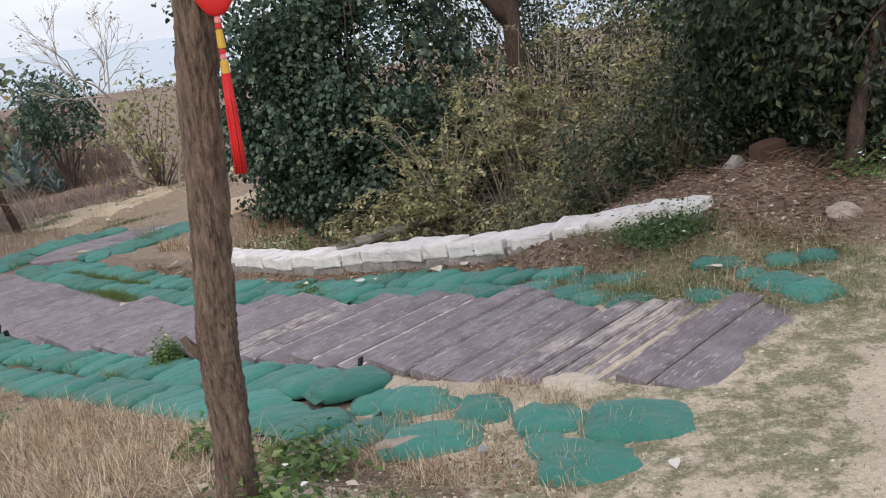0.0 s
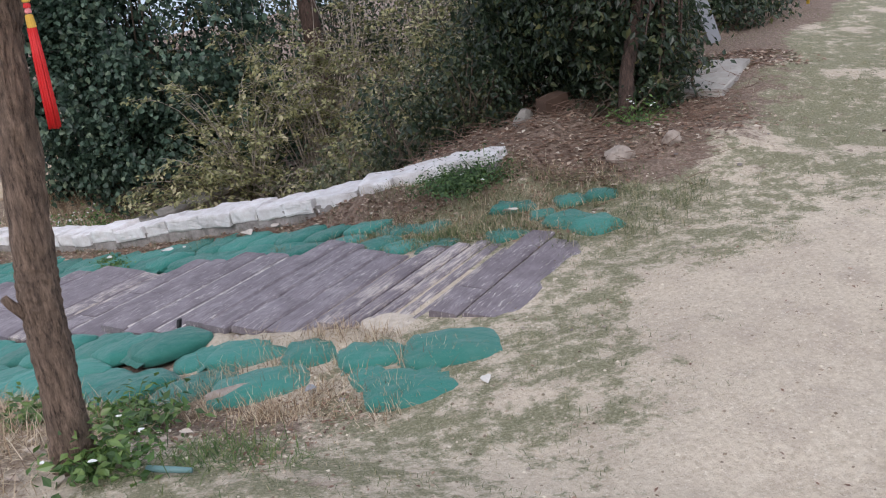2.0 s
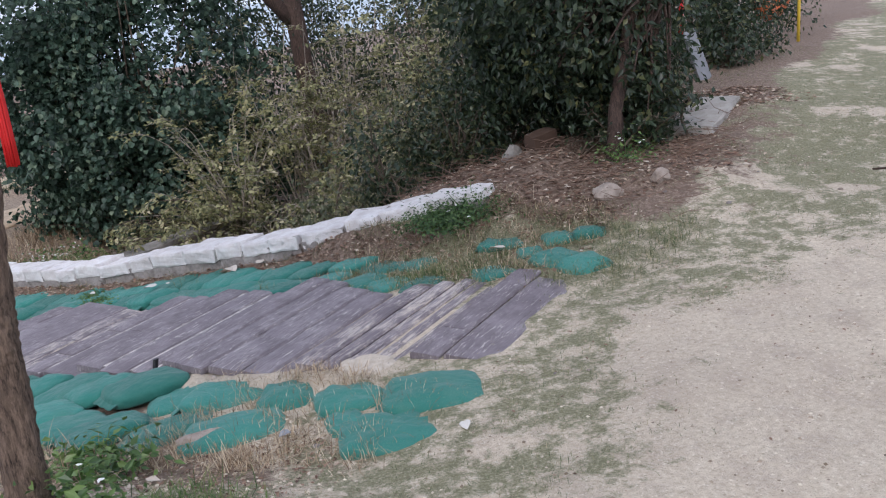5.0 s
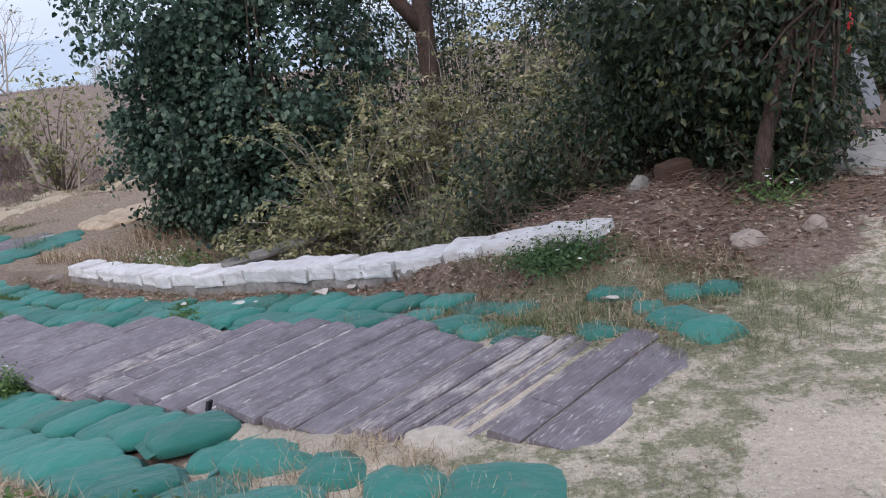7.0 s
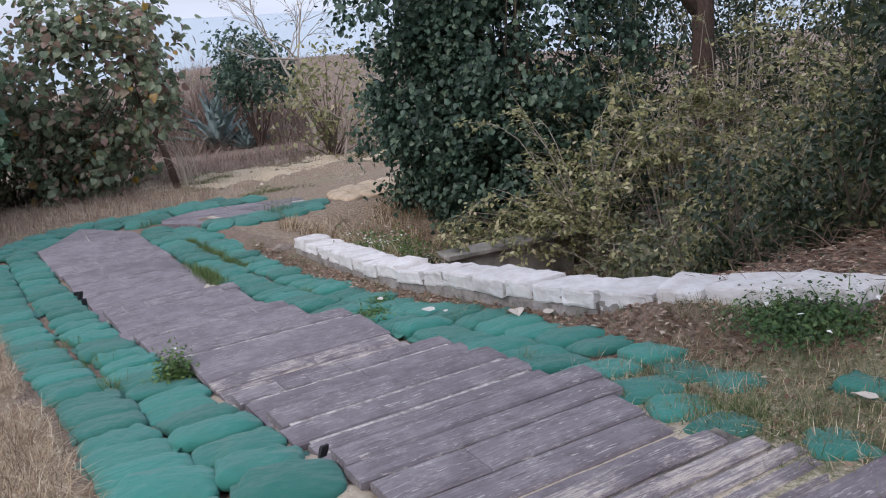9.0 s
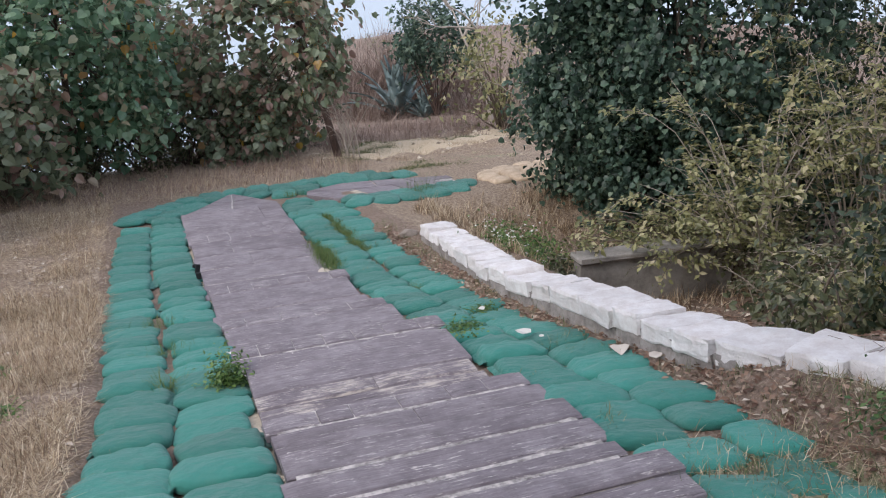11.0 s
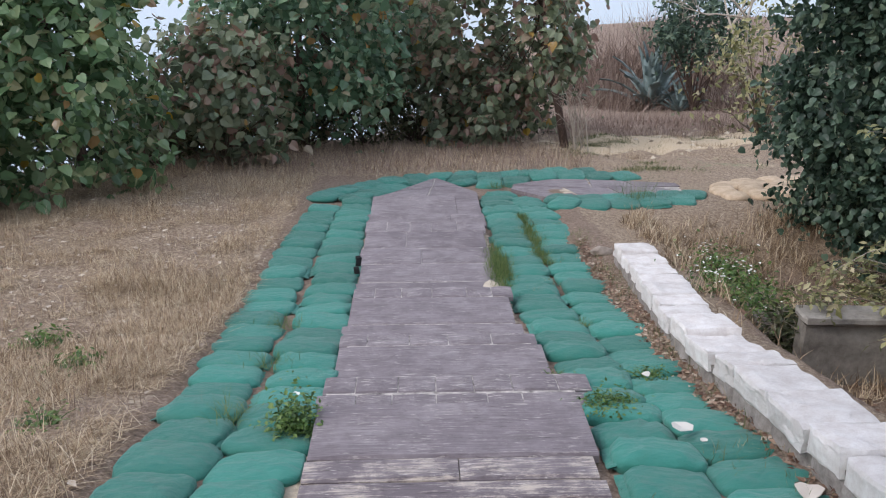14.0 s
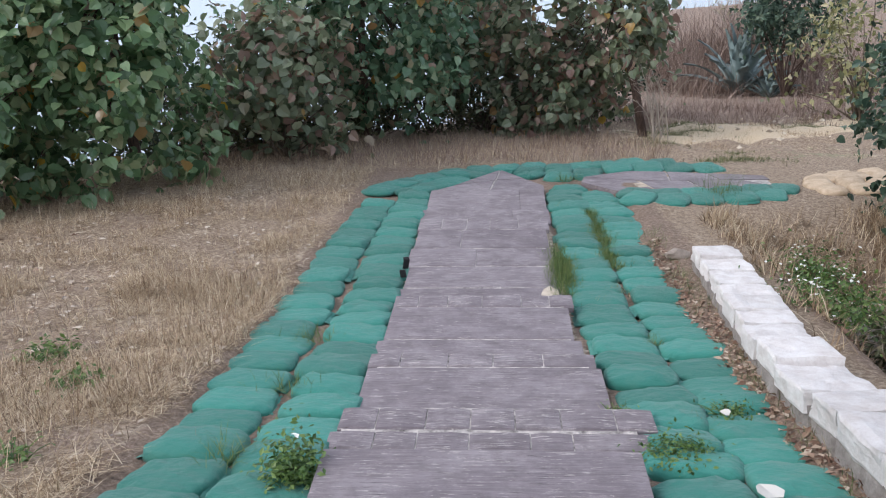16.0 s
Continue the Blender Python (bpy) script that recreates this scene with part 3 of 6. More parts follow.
def slab_mesh(name, lx, ly, h, seed):
    """A slab with chipped, softened edges: x across the path, y down it, its top at z = 0."""
    rnd = random.Random(seed)
    nx = max(3, min(14, int(lx / 0.09)))
    g = Geo()
    e = 0.012
    rows = [(-ly / 2, -h), (-ly / 2, -e), (-ly / 2 + e, 0), (ly / 2 - e, 0), (ly / 2, -e), (ly / 2, -h)]
    verts = []
    for i in range(nx + 1):
        x = -lx / 2 + lx * i / nx
        if 0 < i < nx:
            x += rnd.uniform(-0.2, 0.2) * lx / nx
        a, b = rnd.uniform(0, 0.004), rnd.uniform(0, 0.004)
        for k, (y, z) in enumerate(rows):
            y += a if k < 3 else -b
            if i in (0, nx) and k in (2, 3):
                z -= 0.005
            verts.append((x, y, z + (rnd.uniform(-0.0015, 0.0015) if k in (2, 3) else 0)))
    faces = []
    for i in range(nx):
        for k in range(5):
            a = i * 6 + k
            faces.append((a, a + 6, a + 7, a + 1))
    faces.append(tuple(range(6)))
    faces.append(tuple(reversed(range(nx * 6, nx * 6 + 6))))
    g.add(verts, faces)
    return g.mesh(name)


def tread_z(s):
    for left, right, rows in STEPS:
        a, b = rows[0][0], rows[-1][1]
        if a <= s <= b:
            slope = (profile(b) - profile(a)) / (b - a) * (0.15 if b - a < 1.2 else 0.55)
            return float(profile((a + b) / 2) + 0.008 + slope * (s - (a + b) / 2))
    return float(profile(s))


def build_stairs():
    stairs = thing("stairway", Matrix.Identity(4), "weathered purple-grey stamped concrete plank stairway down the slope", "stairs")
    rnd = random.Random(3)
    for left, right, rows in STEPS:
        a, b = rows[0][0], rows[-1][1]
        mid, slope = (a + b) / 2, (profile(b) - profile(a)) / (b - a)
        tilt = slope * (0.15 if b - a < 1.2 else 0.55)
        step = new("step")
        step.parent = stairs
        p = at(mid, 0)
        step.matrix_world = pose(p[0], p[1], profile(mid) + 0.008, 0, 0, YAW)
        # concrete body under the planks
        bm = bmesh.new()
        bmesh.ops.create_cube(bm, size=1, matrix=Matrix.Translation(((left + right) / 2, 0, -0.0835 if any(q[2] == "b" for q in rows) else -0.095)) @ Matrix.Rotation(math.atan(tilt), 4, "X") @ Matrix.Diagonal((right - left - 0.09, b - a - 0.012, 0.15, 1)))
        part("tread_base", bm, MORTAR if any(q[2] == "b" for q in rows) else JOINT_BED, step)
        for s0, s1, kind, *reach in rows:
            y, z = (s0 + s1) / 2 - mid, tilt * ((s0 + s1) / 2 - mid)
            lean = Matrix.Rotation(math.atan(tilt) + (0.0 if kind == "b" else 0.012 if any(q[2] == "b" for q in rows) else 0.035), 4, "X")
            l0, r0 = left + rnd.uniform(-0.02, 0.025), (reach[0] if reach else right) + rnd.uniform(-0.025, 0.02)
            cuts = [l0, r0]
            if kind == "b":
                cuts = [l0]
                while cuts[-1] < r0 - 0.12:
                    cuts.append(min(cuts[-1] + rnd.uniform(0.15, 0.27), r0))
                if r0 - cuts[-1] > 0.005:
                    cuts[-1] = r0
            elif rnd.random() < 0.35:
                cuts = [l0, rnd.uniform(-0.35, 0.3), r0]
            for c0, c1 in zip(cuts[:-1], cuts[1:]):
                name = "block" if kind == "b" else "plank"
                gap = 0.006 if kind == "b" else 0.004
                me = slab_mesh(name, c1 - c0 - gap, s1 - s0 - (0.010 if kind == "b" else 0.015), 0.045, rnd.random())
                ob = finish(name, me, {"b": BRICK, "p": PLANK if s0 < 2.4 else PLANK_SMOOTH, "w": PLANK_WORN}[kind], step)
                ob.matrix_local = Matrix.Translation(((c0 + c1) / 2, y, z + rnd.uniform(-0.0015, 0.0025))) @ lean @ Matrix.Rotation(rnd.uniform(-0.004, 0.004), 4, "Z")
    return stairs


def poly_slab(name, pts, z, material_, parent, h=0.05):
    """A flat slab over corners given in the path frame."""
    bm = bmesh.new()
    vs = []
    for s, w in pts:
        p = at(s, w)
        vs.append(bm.verts.new((p[0], p[1], z(s) if callable(z) else z)))
    f = bm.faces.new(vs)
    f.normal_update()
    if f.normal.z < 0:
        f.normal_flip()
    bmesh.ops.extrude_face_region(bm, geom=[f])
    for v in vs:
        v.co.z -= h
    bmesh.ops.recalc_face_normals(bm, faces=bm.faces)
    return part(name, bm, material_, parent)


stairs = build_stairs()
landing = thing("landing", Matrix.Identity(4), "purple-grey stamped concrete landing where the path turns", "landing")
LZ = lambda s: float(profile(s)) + 0.012
for pts in [
    [(10.05, -0.74), (10.05, -0.12), (10.72, -0.06), (10.42, -0.50)],
    [(10.05, -0.115), (10.05, 0.47), (10.36, 0.47), (10.80, 0.27), (10.72, -0.055)],
    [(10.43, -0.50), (10.73, -0.05), (11.42, 0.0)],
    [(10.735, -0.045), (10.81, 0.27), (11.42, 0.01)],
    [(9.95, 1.24), (10.54, 0.88), (10.88, 0.94), (10.62, 1.50), (10.0, 1.62)],
    [(10.89, 0.95), (11.24, 1.48), (11.18, 1.92), (10.60, 1.86), (10.63, 1.51)],
    [(10.0, 1.63), (10.61, 1.51), (10.59, 2.04), (10.05, 2.12)],
    [(10.60, 1.87), (11.18, 1.93), (11.05, 2.34), (10.60, 2.40)],
    [(10.055, 2.13), (10.59, 2.05), (10.60, 2.62), (10.20, 2.90)],
    [(10.605, 2.41), (11.05, 2.35), (10.85, 2.95), (10.61, 2.95)],
]:
    mid_s, mid_w = sum(p[0] for p in pts) / len(pts), sum(p[1] for p in pts) / len(pts)
    poly_slab("plank", [(mid_s + (p[0] - mid_s) * 0.972, mid_w + (p[1] - mid_w) * 0.972) for p in pts], LZ, PLANK_SMOOTH, landing)
poly_slab("joint_bed", [(10.06, -0.72), (10.06, 0.45), (10.36, 0.45), (11.38, 0.01)], lambda s: LZ(s) - 0.008, MORTAR, landing)
poly_slab("joint_bed", [(9.97, 1.25), (10.54, 0.90), (10.87, 0.95), (11.22, 1.48), (11.04, 2.32), (10.84, 2.93), (10.22, 2.88)], lambda s: LZ(s) - 0.008, MORTAR, landing)


# ---- sandbags ----
def bag_mesh(seed):
    """A slack cloth bag of sand, about 0.42 x 0.36 x 0.13, its long side along x, resting on z = 0."""
    rnd = random.Random(seed)
    nu, nv = 20, 10
    ph = [rnd.uniform(0, 6.28) for _ in range(8)]
    a, b, h = 0.205 + rnd.uniform(-0.012, 0.015), 0.175 + rnd.uniform(-0.012, 0.018), 0.062 + rnd.uniform(-0.006, 0.01)
    verts, faces = [], []
    for j in range(1, nv):
        th = math.pi * j / nv - math.pi / 2
        ct, st = math.cos(th), math.sin(th)
        for i in range(nu):
            fi = 2 * math.pi * i / nu
            c, s = math.cos(fi), math.sin(fi)
            k = 0.50
            x = a * math.copysign(abs(c) ** k, c) * abs(ct) ** 0.36
            y = b * math.copysign(abs(s) ** k, s) * abs(ct) ** 0.36
            z = h * math.copysign(abs(st) ** 0.62, st)
            rim = abs(ct)
            x *= 1 + 0.035 * math.sin(3 * fi + ph[0]) * rim
            y *= 1 + 0.05 * math.sin(2 * fi + ph[1]) * rim
            z += 0.010 * math.sin(9 * x / a + ph[2]) * math.cos(3 * y / b + ph[3]) * (st > 0)
            z += 0.007 * math.sin(16 * y / b + 5 * x / a + ph[4]) * rim * abs(c) * (st > 0)
            z += 0.006 * math.sin(23 * x / a * 0.5 - 9 * y / b + ph[7]) * (st > 0)
            z *= (1 - 0.28 * (abs(x) / a) ** 3) * (1 - 0.30 * (abs(y) / b) ** 3)
            verts.append((x, y, max(z, -0.6 * h) + 0.6 * h))
    n = len(verts)
    verts += [(0, 0, 0.0), (0.01, 0, 1.6 * h + 0.006 * math.sin(ph[5]))]
    for j in range(nv - 2):
        for i in range(nu):
            p, q = j * nu + i, j * nu + (i + 1) % nu
            faces.append((p, q, q + nu, p + nu))
    for i in range(nu):
        faces.append((n, (i + 1) % nu, i))
        faces.append((n + 1, (nv - 2) * nu + i, (nv - 2) * nu + (i + 1) % nu))
    # stitched mouth of the bag: a thin lip at one end
    g = Geo()
    g.add(verts, faces)
    lip = []
    m = 9
    for i in range(m):
        y = b * (-0.75 + 1.5 * i / (m - 1))
        wob = 0.006 * math.sin(4 * i + ph[6])
        lip += [(a * 0.93, y, 0.55 * h + wob), (a * 0.93, y, 0.72 * h + wob), (a * 1.13, y, 0.36 * h - wob), (a * 1.13, y, 0.30 * h - wob)]
    lf = []
    for i in range(m - 1):
        o = 4 * i
        lf += [(o + 1, o + 5, o + 6, o + 2), (o + 2, o + 6, o + 7, o + 3), (o + 3, o + 7, o + 4, o)]
    g.add(lip, lf)
    me = g.mesh("sandbag")
    me.materials.append(BAG)
    me.shade_smooth()
    return me


BAGS = [bag_mesh(100 + k) for k in range(9)]
TAN_BAGS = [bag_mesh(140 + k) for k in range(3)]
for me in TAN_BAGS:
    me.materials[0] = TAN_BAG
bag_rnd = random.Random(11)


def lay_bag(s, w, turn=0.0, sx=1.0, sy=1.0, sz=1.0, dz=0.0, tilt=None, label="dark green woven sandbag laid beside the steps", group="sandbags along the steps"):
    ob = new("sandbag", bag_rnd.choice(BAGS))
    p = on_ground(s, w, dz)
    slope = math.degrees(math.atan(float(profile(s + 0.2) - profile(s - 0.2)) / 0.4))
    lean = slope if tilt is None else tilt
    flip = 180 if bag_rnd.random() < 0.5 else 0
    ob.matrix_world = Matrix.Translation(p) @ pose(0, 0, 0, 0, 0, YAW + turn) @ pose(0, 0, 0, lean + bag_rnd.uniform(-3, 3), bag_rnd.uniform(-4, 4), 0) @ pose(0, 0, 0, 0, 0, flip) @ Matrix.Diagonal((sx, sy, sz, 1))
    return tagged(ob, label, "sandbag", group)


def bag_row(w_of, s0, s1, pitch, width, turn_of=lambda s: 0.0, skip=()):
    s = s0
    while s < s1:
        k = pitch * bag_rnd.uniform(0.88, 1.12)
        if not any(a < s < b for a, b in skip):
            lay_bag(s, w_of(s) + bag_rnd.uniform(-0.02, 0.02), turn_of(s) + bag_rnd.uniform(-6, 6), width * bag_rnd.uniform(0.95, 1.08) / 0.42, k * 1.10 / 0.36, bag_rnd.uniform(0.66, 0.92), -0.020 + (0.028 * (1 - float(step01(s, 2.0, 3.4))) if w_of(s) < 0 else 0.0))
        s += k


SLANT = lambda s: -32 * (1 - float(step01(s, 1.0, 3.0)))
bag_row(lambda s: -0.890 - 0.02 * math.sin(s), 1.66, 10.1, 0.30, 0.40, SLANT)
bag_row(lambda s: -1.295 - 0.03 * math.sin(s + 1), 1.46, 9.9, 0.30, 0.39, SLANT)
bag_row(lambda s: 0.70 - 0.07 * step01(s, 4.5, 7), 1.80, 6.3, 0.275, 0.38, lambda s: -14 * (1 - float(step01(s, 2.2, 4.0))))
bag_row(lambda s: 0.65, 6.3, 9.3, 0.28, 0.38)
bag_row(lambda s: 1.06, 2.1, 9.3, 0.285, 0.43, lambda s: -14 * (1 - float(step01(s, 2.2, 4.0))))

# the bend: two rows round the outside, two along the inside of the turn
for k in range(9):
    q = k / 8
    lay_bag(10.25 + 0.95 * q, -1.30 + 0.75 * q ** 1.4, -18 - 35 * q, 0.95, 0.95, 0.8)
    if k < 7:
        lay_bag(10.2 + 0.80 * q, -0.95 + 0.62 * q, -20 - 35 * q, 0.85, 0.9, 0.7)
for s, w, turn, sx, sy in [
    (11.42, -0.50, -48, 0.9, 0.85), (11.22, -0.28, -50, 0.72, 0.72), (11.55, -0.22, -66, 0.9, 0.85), (11.66, 0.06, 80, 0.9, 0.8), (11.72, 0.40, 84, 0.9, 0.8), (11.66, 0.72, 82, 0.9, 0.8), (11.74, 0.98, 88, 0.9, 0.8), (11.52, 0.34, 66, 0.85, 0.8), (11.24, 0.36, 52, 0.8, 0.72), (11.08, 0.68, 70, 0.8, 0.75), (11.38, 0.70, 74, 0.85, 0.8), (11.16, 1.02, 95, 0.8, 0.75),
    (11.45, 1.06, 84, 0.9, 0.82), (11.42, 1.40, 92, 0.9, 0.8), (11.70, 1.24, 86, 0.9, 0.8), (11.42, 1.75, 88, 0.92, 0.8), (11.68, 1.60, 92, 0.9, 0.8), (11.62, 1.96, 96, 0.92, 0.8), (11.35, 2.10, 100, 0.9, 0.8), (11.28, 2.42, 104, 0.85, 0.75),
    (9.46, 0.66, 4, 0.88, 0.86), (9.74, 0.66, 8, 0.86, 0.84), (10.02, 0.68, 12, 0.82, 0.80), (10.26, 0.74, 16, 0.72, 0.70), (9.42, 1.02, 10, 0.86, 0.84), (9.68, 1.00, 16, 0.84, 0.80), (9.94, 0.98, 22, 0.70, 0.72),
    (9.78, 1.36, 74, 0.85, 0.80), (9.80, 1.66, 82, 0.88, 0.82), (9.82, 1.98, 86, 0.88, 0.82), (9.86, 2.30, 84, 0.88, 0.82), (9.92, 2.62, 80, 0.86, 0.80), (9.98, 2.90, 76, 0.80, 0.74),
    (9.54, 1.36, 66, 0.8, 0.78), (9.54, 1.68, 80, 0.86, 0.8), (9.57, 2.02, 88, 0.86, 0.8), (9.62, 2.36, 86, 0.86, 0.8), (9.70, 2.68, 80, 0.84, 0.78),
]:
    lay_bag(s, w, turn + bag_rnd.uniform(-6, 6), sx * 1.18, sy * 1.18, 0.66 if w > 1.1 else 0.78, -0.012, label="dark green woven sandbag laid round the bend")

# loose bags at the head of the steps
for s, w, turn, sx, sy in [
    (0.06, -0.80, -54, 0.95, 0.82), (0.04, -1.13, -55, 1.0, 0.88), (0.40, -0.90, -42, 0.72, 0.72), (0.28, -1.10, -42, 0.38, 0.5), (0.76, -1.23, -48, 1.0, 0.72), (0.72, -0.92, -55, 0.62, 0.66), (1.08, -0.89, -60, 1.02, 0.78), (1.14, -1.24, -42, 0.92, 0.8), (1.40, -0.89, -43, 0.84, 0.82),
    (0.18, 0.86, 73, 0.95, 0.62), (0.00, 0.74, 60, 0.62, 0.62), (0.52, 0.67, -40, 0.60, 0.62), (1.20, 0.62, -36, 0.68, 0.75), (0.92, 0.54, -4, 0.62, 0.62), (0.38, 1.28, -56, 0.50, 0.6), (0.20, 1.34, -73, 0.46, 0.55), (0.72, 1.17, -72, 0.70, 0.5), (0.45, 1.00, -60, 0.4, 0.4),
    (1.48, 0.66, -20, 0.80, 0.80), (1.50, 0.99, -20, 0.80, 0.75), (1.22, 1.00, -30, 0.66, 0.6), (1.76, 1.08, -14, 0.86, 0.80),
]:
    lay_bag(s, w, turn, sx * 1.10, sy * 1.18, 0.85, -0.052, label="dark green woven sandbag half sunk in sandy soil", group="sandbags at the head of the steps")


# ---- low white wall ----
def rough_block(name, lx, ly, h, seed, material_, parent, m, jag=0.018, cuts=3):
    rnd = random.Random(seed)
    bm = bmesh.new()
    bmesh.ops.create_cube(bm, size=1, matrix=Matrix.Translation((0, 0, h / 2)) @ Matrix.Diagonal((lx, ly, h, 1)))
    bmesh.ops.subdivide_edges(bm, edges=bm.edges[:], cuts=cuts, use_grid_fill=True)
    ox = rnd.uniform(0, 50)
    for v in bm.verts:
        p = v.co * 7 + Vector((ox, ox * 0.7, 0))
        nz = noise.noise_vector(p) * jag + noise.noise_vector(p * 3.3) * jag * 0.55
        edge = (abs(v.co.x) / (lx / 2)) ** 6 + (abs(v.co.y) / (ly / 2)) ** 6 + (abs(v.co.z - h / 2) / (h / 2)) ** 6
        v.co += nz
        if edge > 1.5:
            v.co.x *= 0.975
            v.co.y *= 0.95
            v.co.z = h / 2 + (v.co.z - h / 2) * 0.92
    ob = part(name, bm, material_, parent, smooth=False)
    ob.matrix_local = m
    return ob


def build_wall():
    wall = thing("stone_wall", Matrix.Identity(4), "low whitewashed rough stone wall beside the sandbags", "wall")
    rnd = random.Random(21)
    s = 7.12
    while s > 1.16:
        k = rnd.uniform(0.26, 0.42)
        c = s - k / 2
        w0 = float(wall_w(c))
        p = at(c, w0 + 0.15)
        z = float(profile(c)) + 0.085 * (1 - float(step01(c, 0.9, 2.6)))
        a, b = at(c + 0.15, float(wall_w(c + 0.15))), at(c - 0.15, float(wall_w(c - 0.15)))
        along = Vector((b[0] - a[0], b[1] - a[1], float(profile(c - 0.3) - profile(c + 0.3)) * 0.5)).normalized()
        across = Vector((0, 0, 1)).cross(along).normalized()
        m = Matrix((along, across, along.cross(across))).transposed().to_4x4()
        m = Matrix.Translation((p[0], p[1], z)) @ m @ pose(0, 0, 0, 0, rnd.uniform(-1.5, 1.5), rnd.uniform(-1.5, 1.5))
        rough_block("rubble_stone", k * 1.06, 0.285, 0.30, rnd.random(), GREY_STONE, wall, m @ Matrix.Translation((0, 0, -0.15)), 0.02)
        rough_block("cap_stone", k * 1.0, rnd.uniform(0.295, 0.32), rnd.uniform(0.10, 0.125), rnd.random(), WHITE_STONE, wall, m @ Matrix.Translation((0, rnd.uniform(-0.012, 0.012), 0.095 + rnd.uniform(-0.010, 0.010))) @ pose(0, 0, 0, rnd.uniform(-3, 3), rnd.uniform(-2, 2), rnd.uniform(-1.5, 1.5)), 0.015, 5)
        s -= k
    return wall


build_wall()


# ---- foliage ----
LEAF_SHAPES = {
    "round": (np.array([(0, 0, 0.0), (-0.30, -0.04, 0.03), (-0.50, 0.26, 0.09), (-0.36, 0.66, 0.06), (0, 1.05, -0.12), (0.36, 0.66, 0.06), (0.50, 0.26, 0.09), (0.30, -0.04, 0.03), (0, 0.42, -0.03)]),
              [(0, 8, 1), (1, 8, 2), (2, 8, 3), (3, 8, 4), (4, 8, 5), (5, 8, 6), (6, 8, 7), (7, 8, 0)]),
    "oval": (np.array([(0, 0, 0), (-0.27, 0.42, 0.05), (0, 1.0, -0.08), (0.27, 0.42, 0.05)]), [(0, 2, 1), (0, 3, 2)]),
    "blade": (np.array([(-0.03, 0, 0), (0.03, 0, 0), (-0.022, 0.55, 0.10), (0.022, 0.55, 0.10), (0, 1.0, 0.36)]), [(0, 1, 3, 2), (2, 3, 4)]),
}


def unit(v):
    return v / np.maximum(np.linalg.norm(v, axis=-1, keepdims=True), 1e-9)


def leaf_geo(geo, rng, points, outward, size, shape, droop=0.35, spread=0.8, lift=0.45):
    """Leaves at the points, turned outward with some disorder, their tips hanging."""
    tpl, faces = LEAF_SHAPES[shape]
    n = len(points)
    nor = unit(outward + spread * rng.normal(size=(n, 3)) + np.array([0, 0, lift]))
    tip = rng.normal(size=(n, 3)) + 0.5 * outward - np.array([0, 0, droop * 2])
    tip = unit(tip - nor * np.sum(tip * nor, -1, keepdims=True))
    side = np.cross(tip, nor)
    sz = size * rng.uniform(0.55, 1.25, size=(n, 1, 1))
    v = points[:, None, :] + sz * (tpl[None, :, 0:1] * side[:, None, :] + tpl[None, :, 1:2] * tip[:, None, :] + tpl[None, :, 2:3] * nor[:, None, :])
    geo.many(v, faces)


def crown_points(rng, centre, radii, count, clumps, spread, hollow=0.45, floor=None, holes=0.15):
    """Points in clumps over an uneven ellipsoid."""
    centre, radii = np.array(centre, float), np.array(radii, float)
    d = unit(rng.normal(size=(clumps, 3)))
    lump = 1 + 0.22 * np.sin(3.1 * d[:, 0] + 2 * d[:, 2] + centre[0]) + 0.16 * np.sin(5.3 * d[:, 1] - 3 * d[:, 2] + centre[1])
    r = lump * (hollow + (1 - hollow) * rng.random(clumps) ** 0.45)
    cl = centre + d * r[:, None] * radii
    if floor is not None:
        cl = cl[cl[:, 2] > floor]
    keep = rng.random(len(cl)) > holes
    cl = cl[keep]
    pick = rng.integers(0, len(cl), count)
    pts = cl[pick] + rng.normal(size=(count, 3)) * spread * rng.uniform(0.5, 1.3, size=(count, 1))
    if floor is not None:
        pts = pts[pts[:, 2] > floor]
    return pts, unit((pts - centre) / radii ** 2), cl


def limbs(geo, rng, base, targets, r0, r1=0.006, fork=0.35, sides=5, wobble=0.12):
    base = np.array(base, float)
    for tgt in targets:
        tgt = np.array(tgt)
        mid = base + (tgt - base) * np.array([fork * 0.6, fork * 0.6, fork * 1.3]) + rng.normal(size=3) * wobble
        q = np.linspace(0, 1, 6)[:, None]
        pts = (1 - q) ** 2 * base + 2 * q * (1 - q) * mid + q ** 2 * tgt + rng.normal(size=(6, 3)) * wobble * 0.25 * np.sin(q * math.pi)
        geo.tube([tuple(p) for p in pts], list(np.linspace(r0, r1, 6)), sides, False)


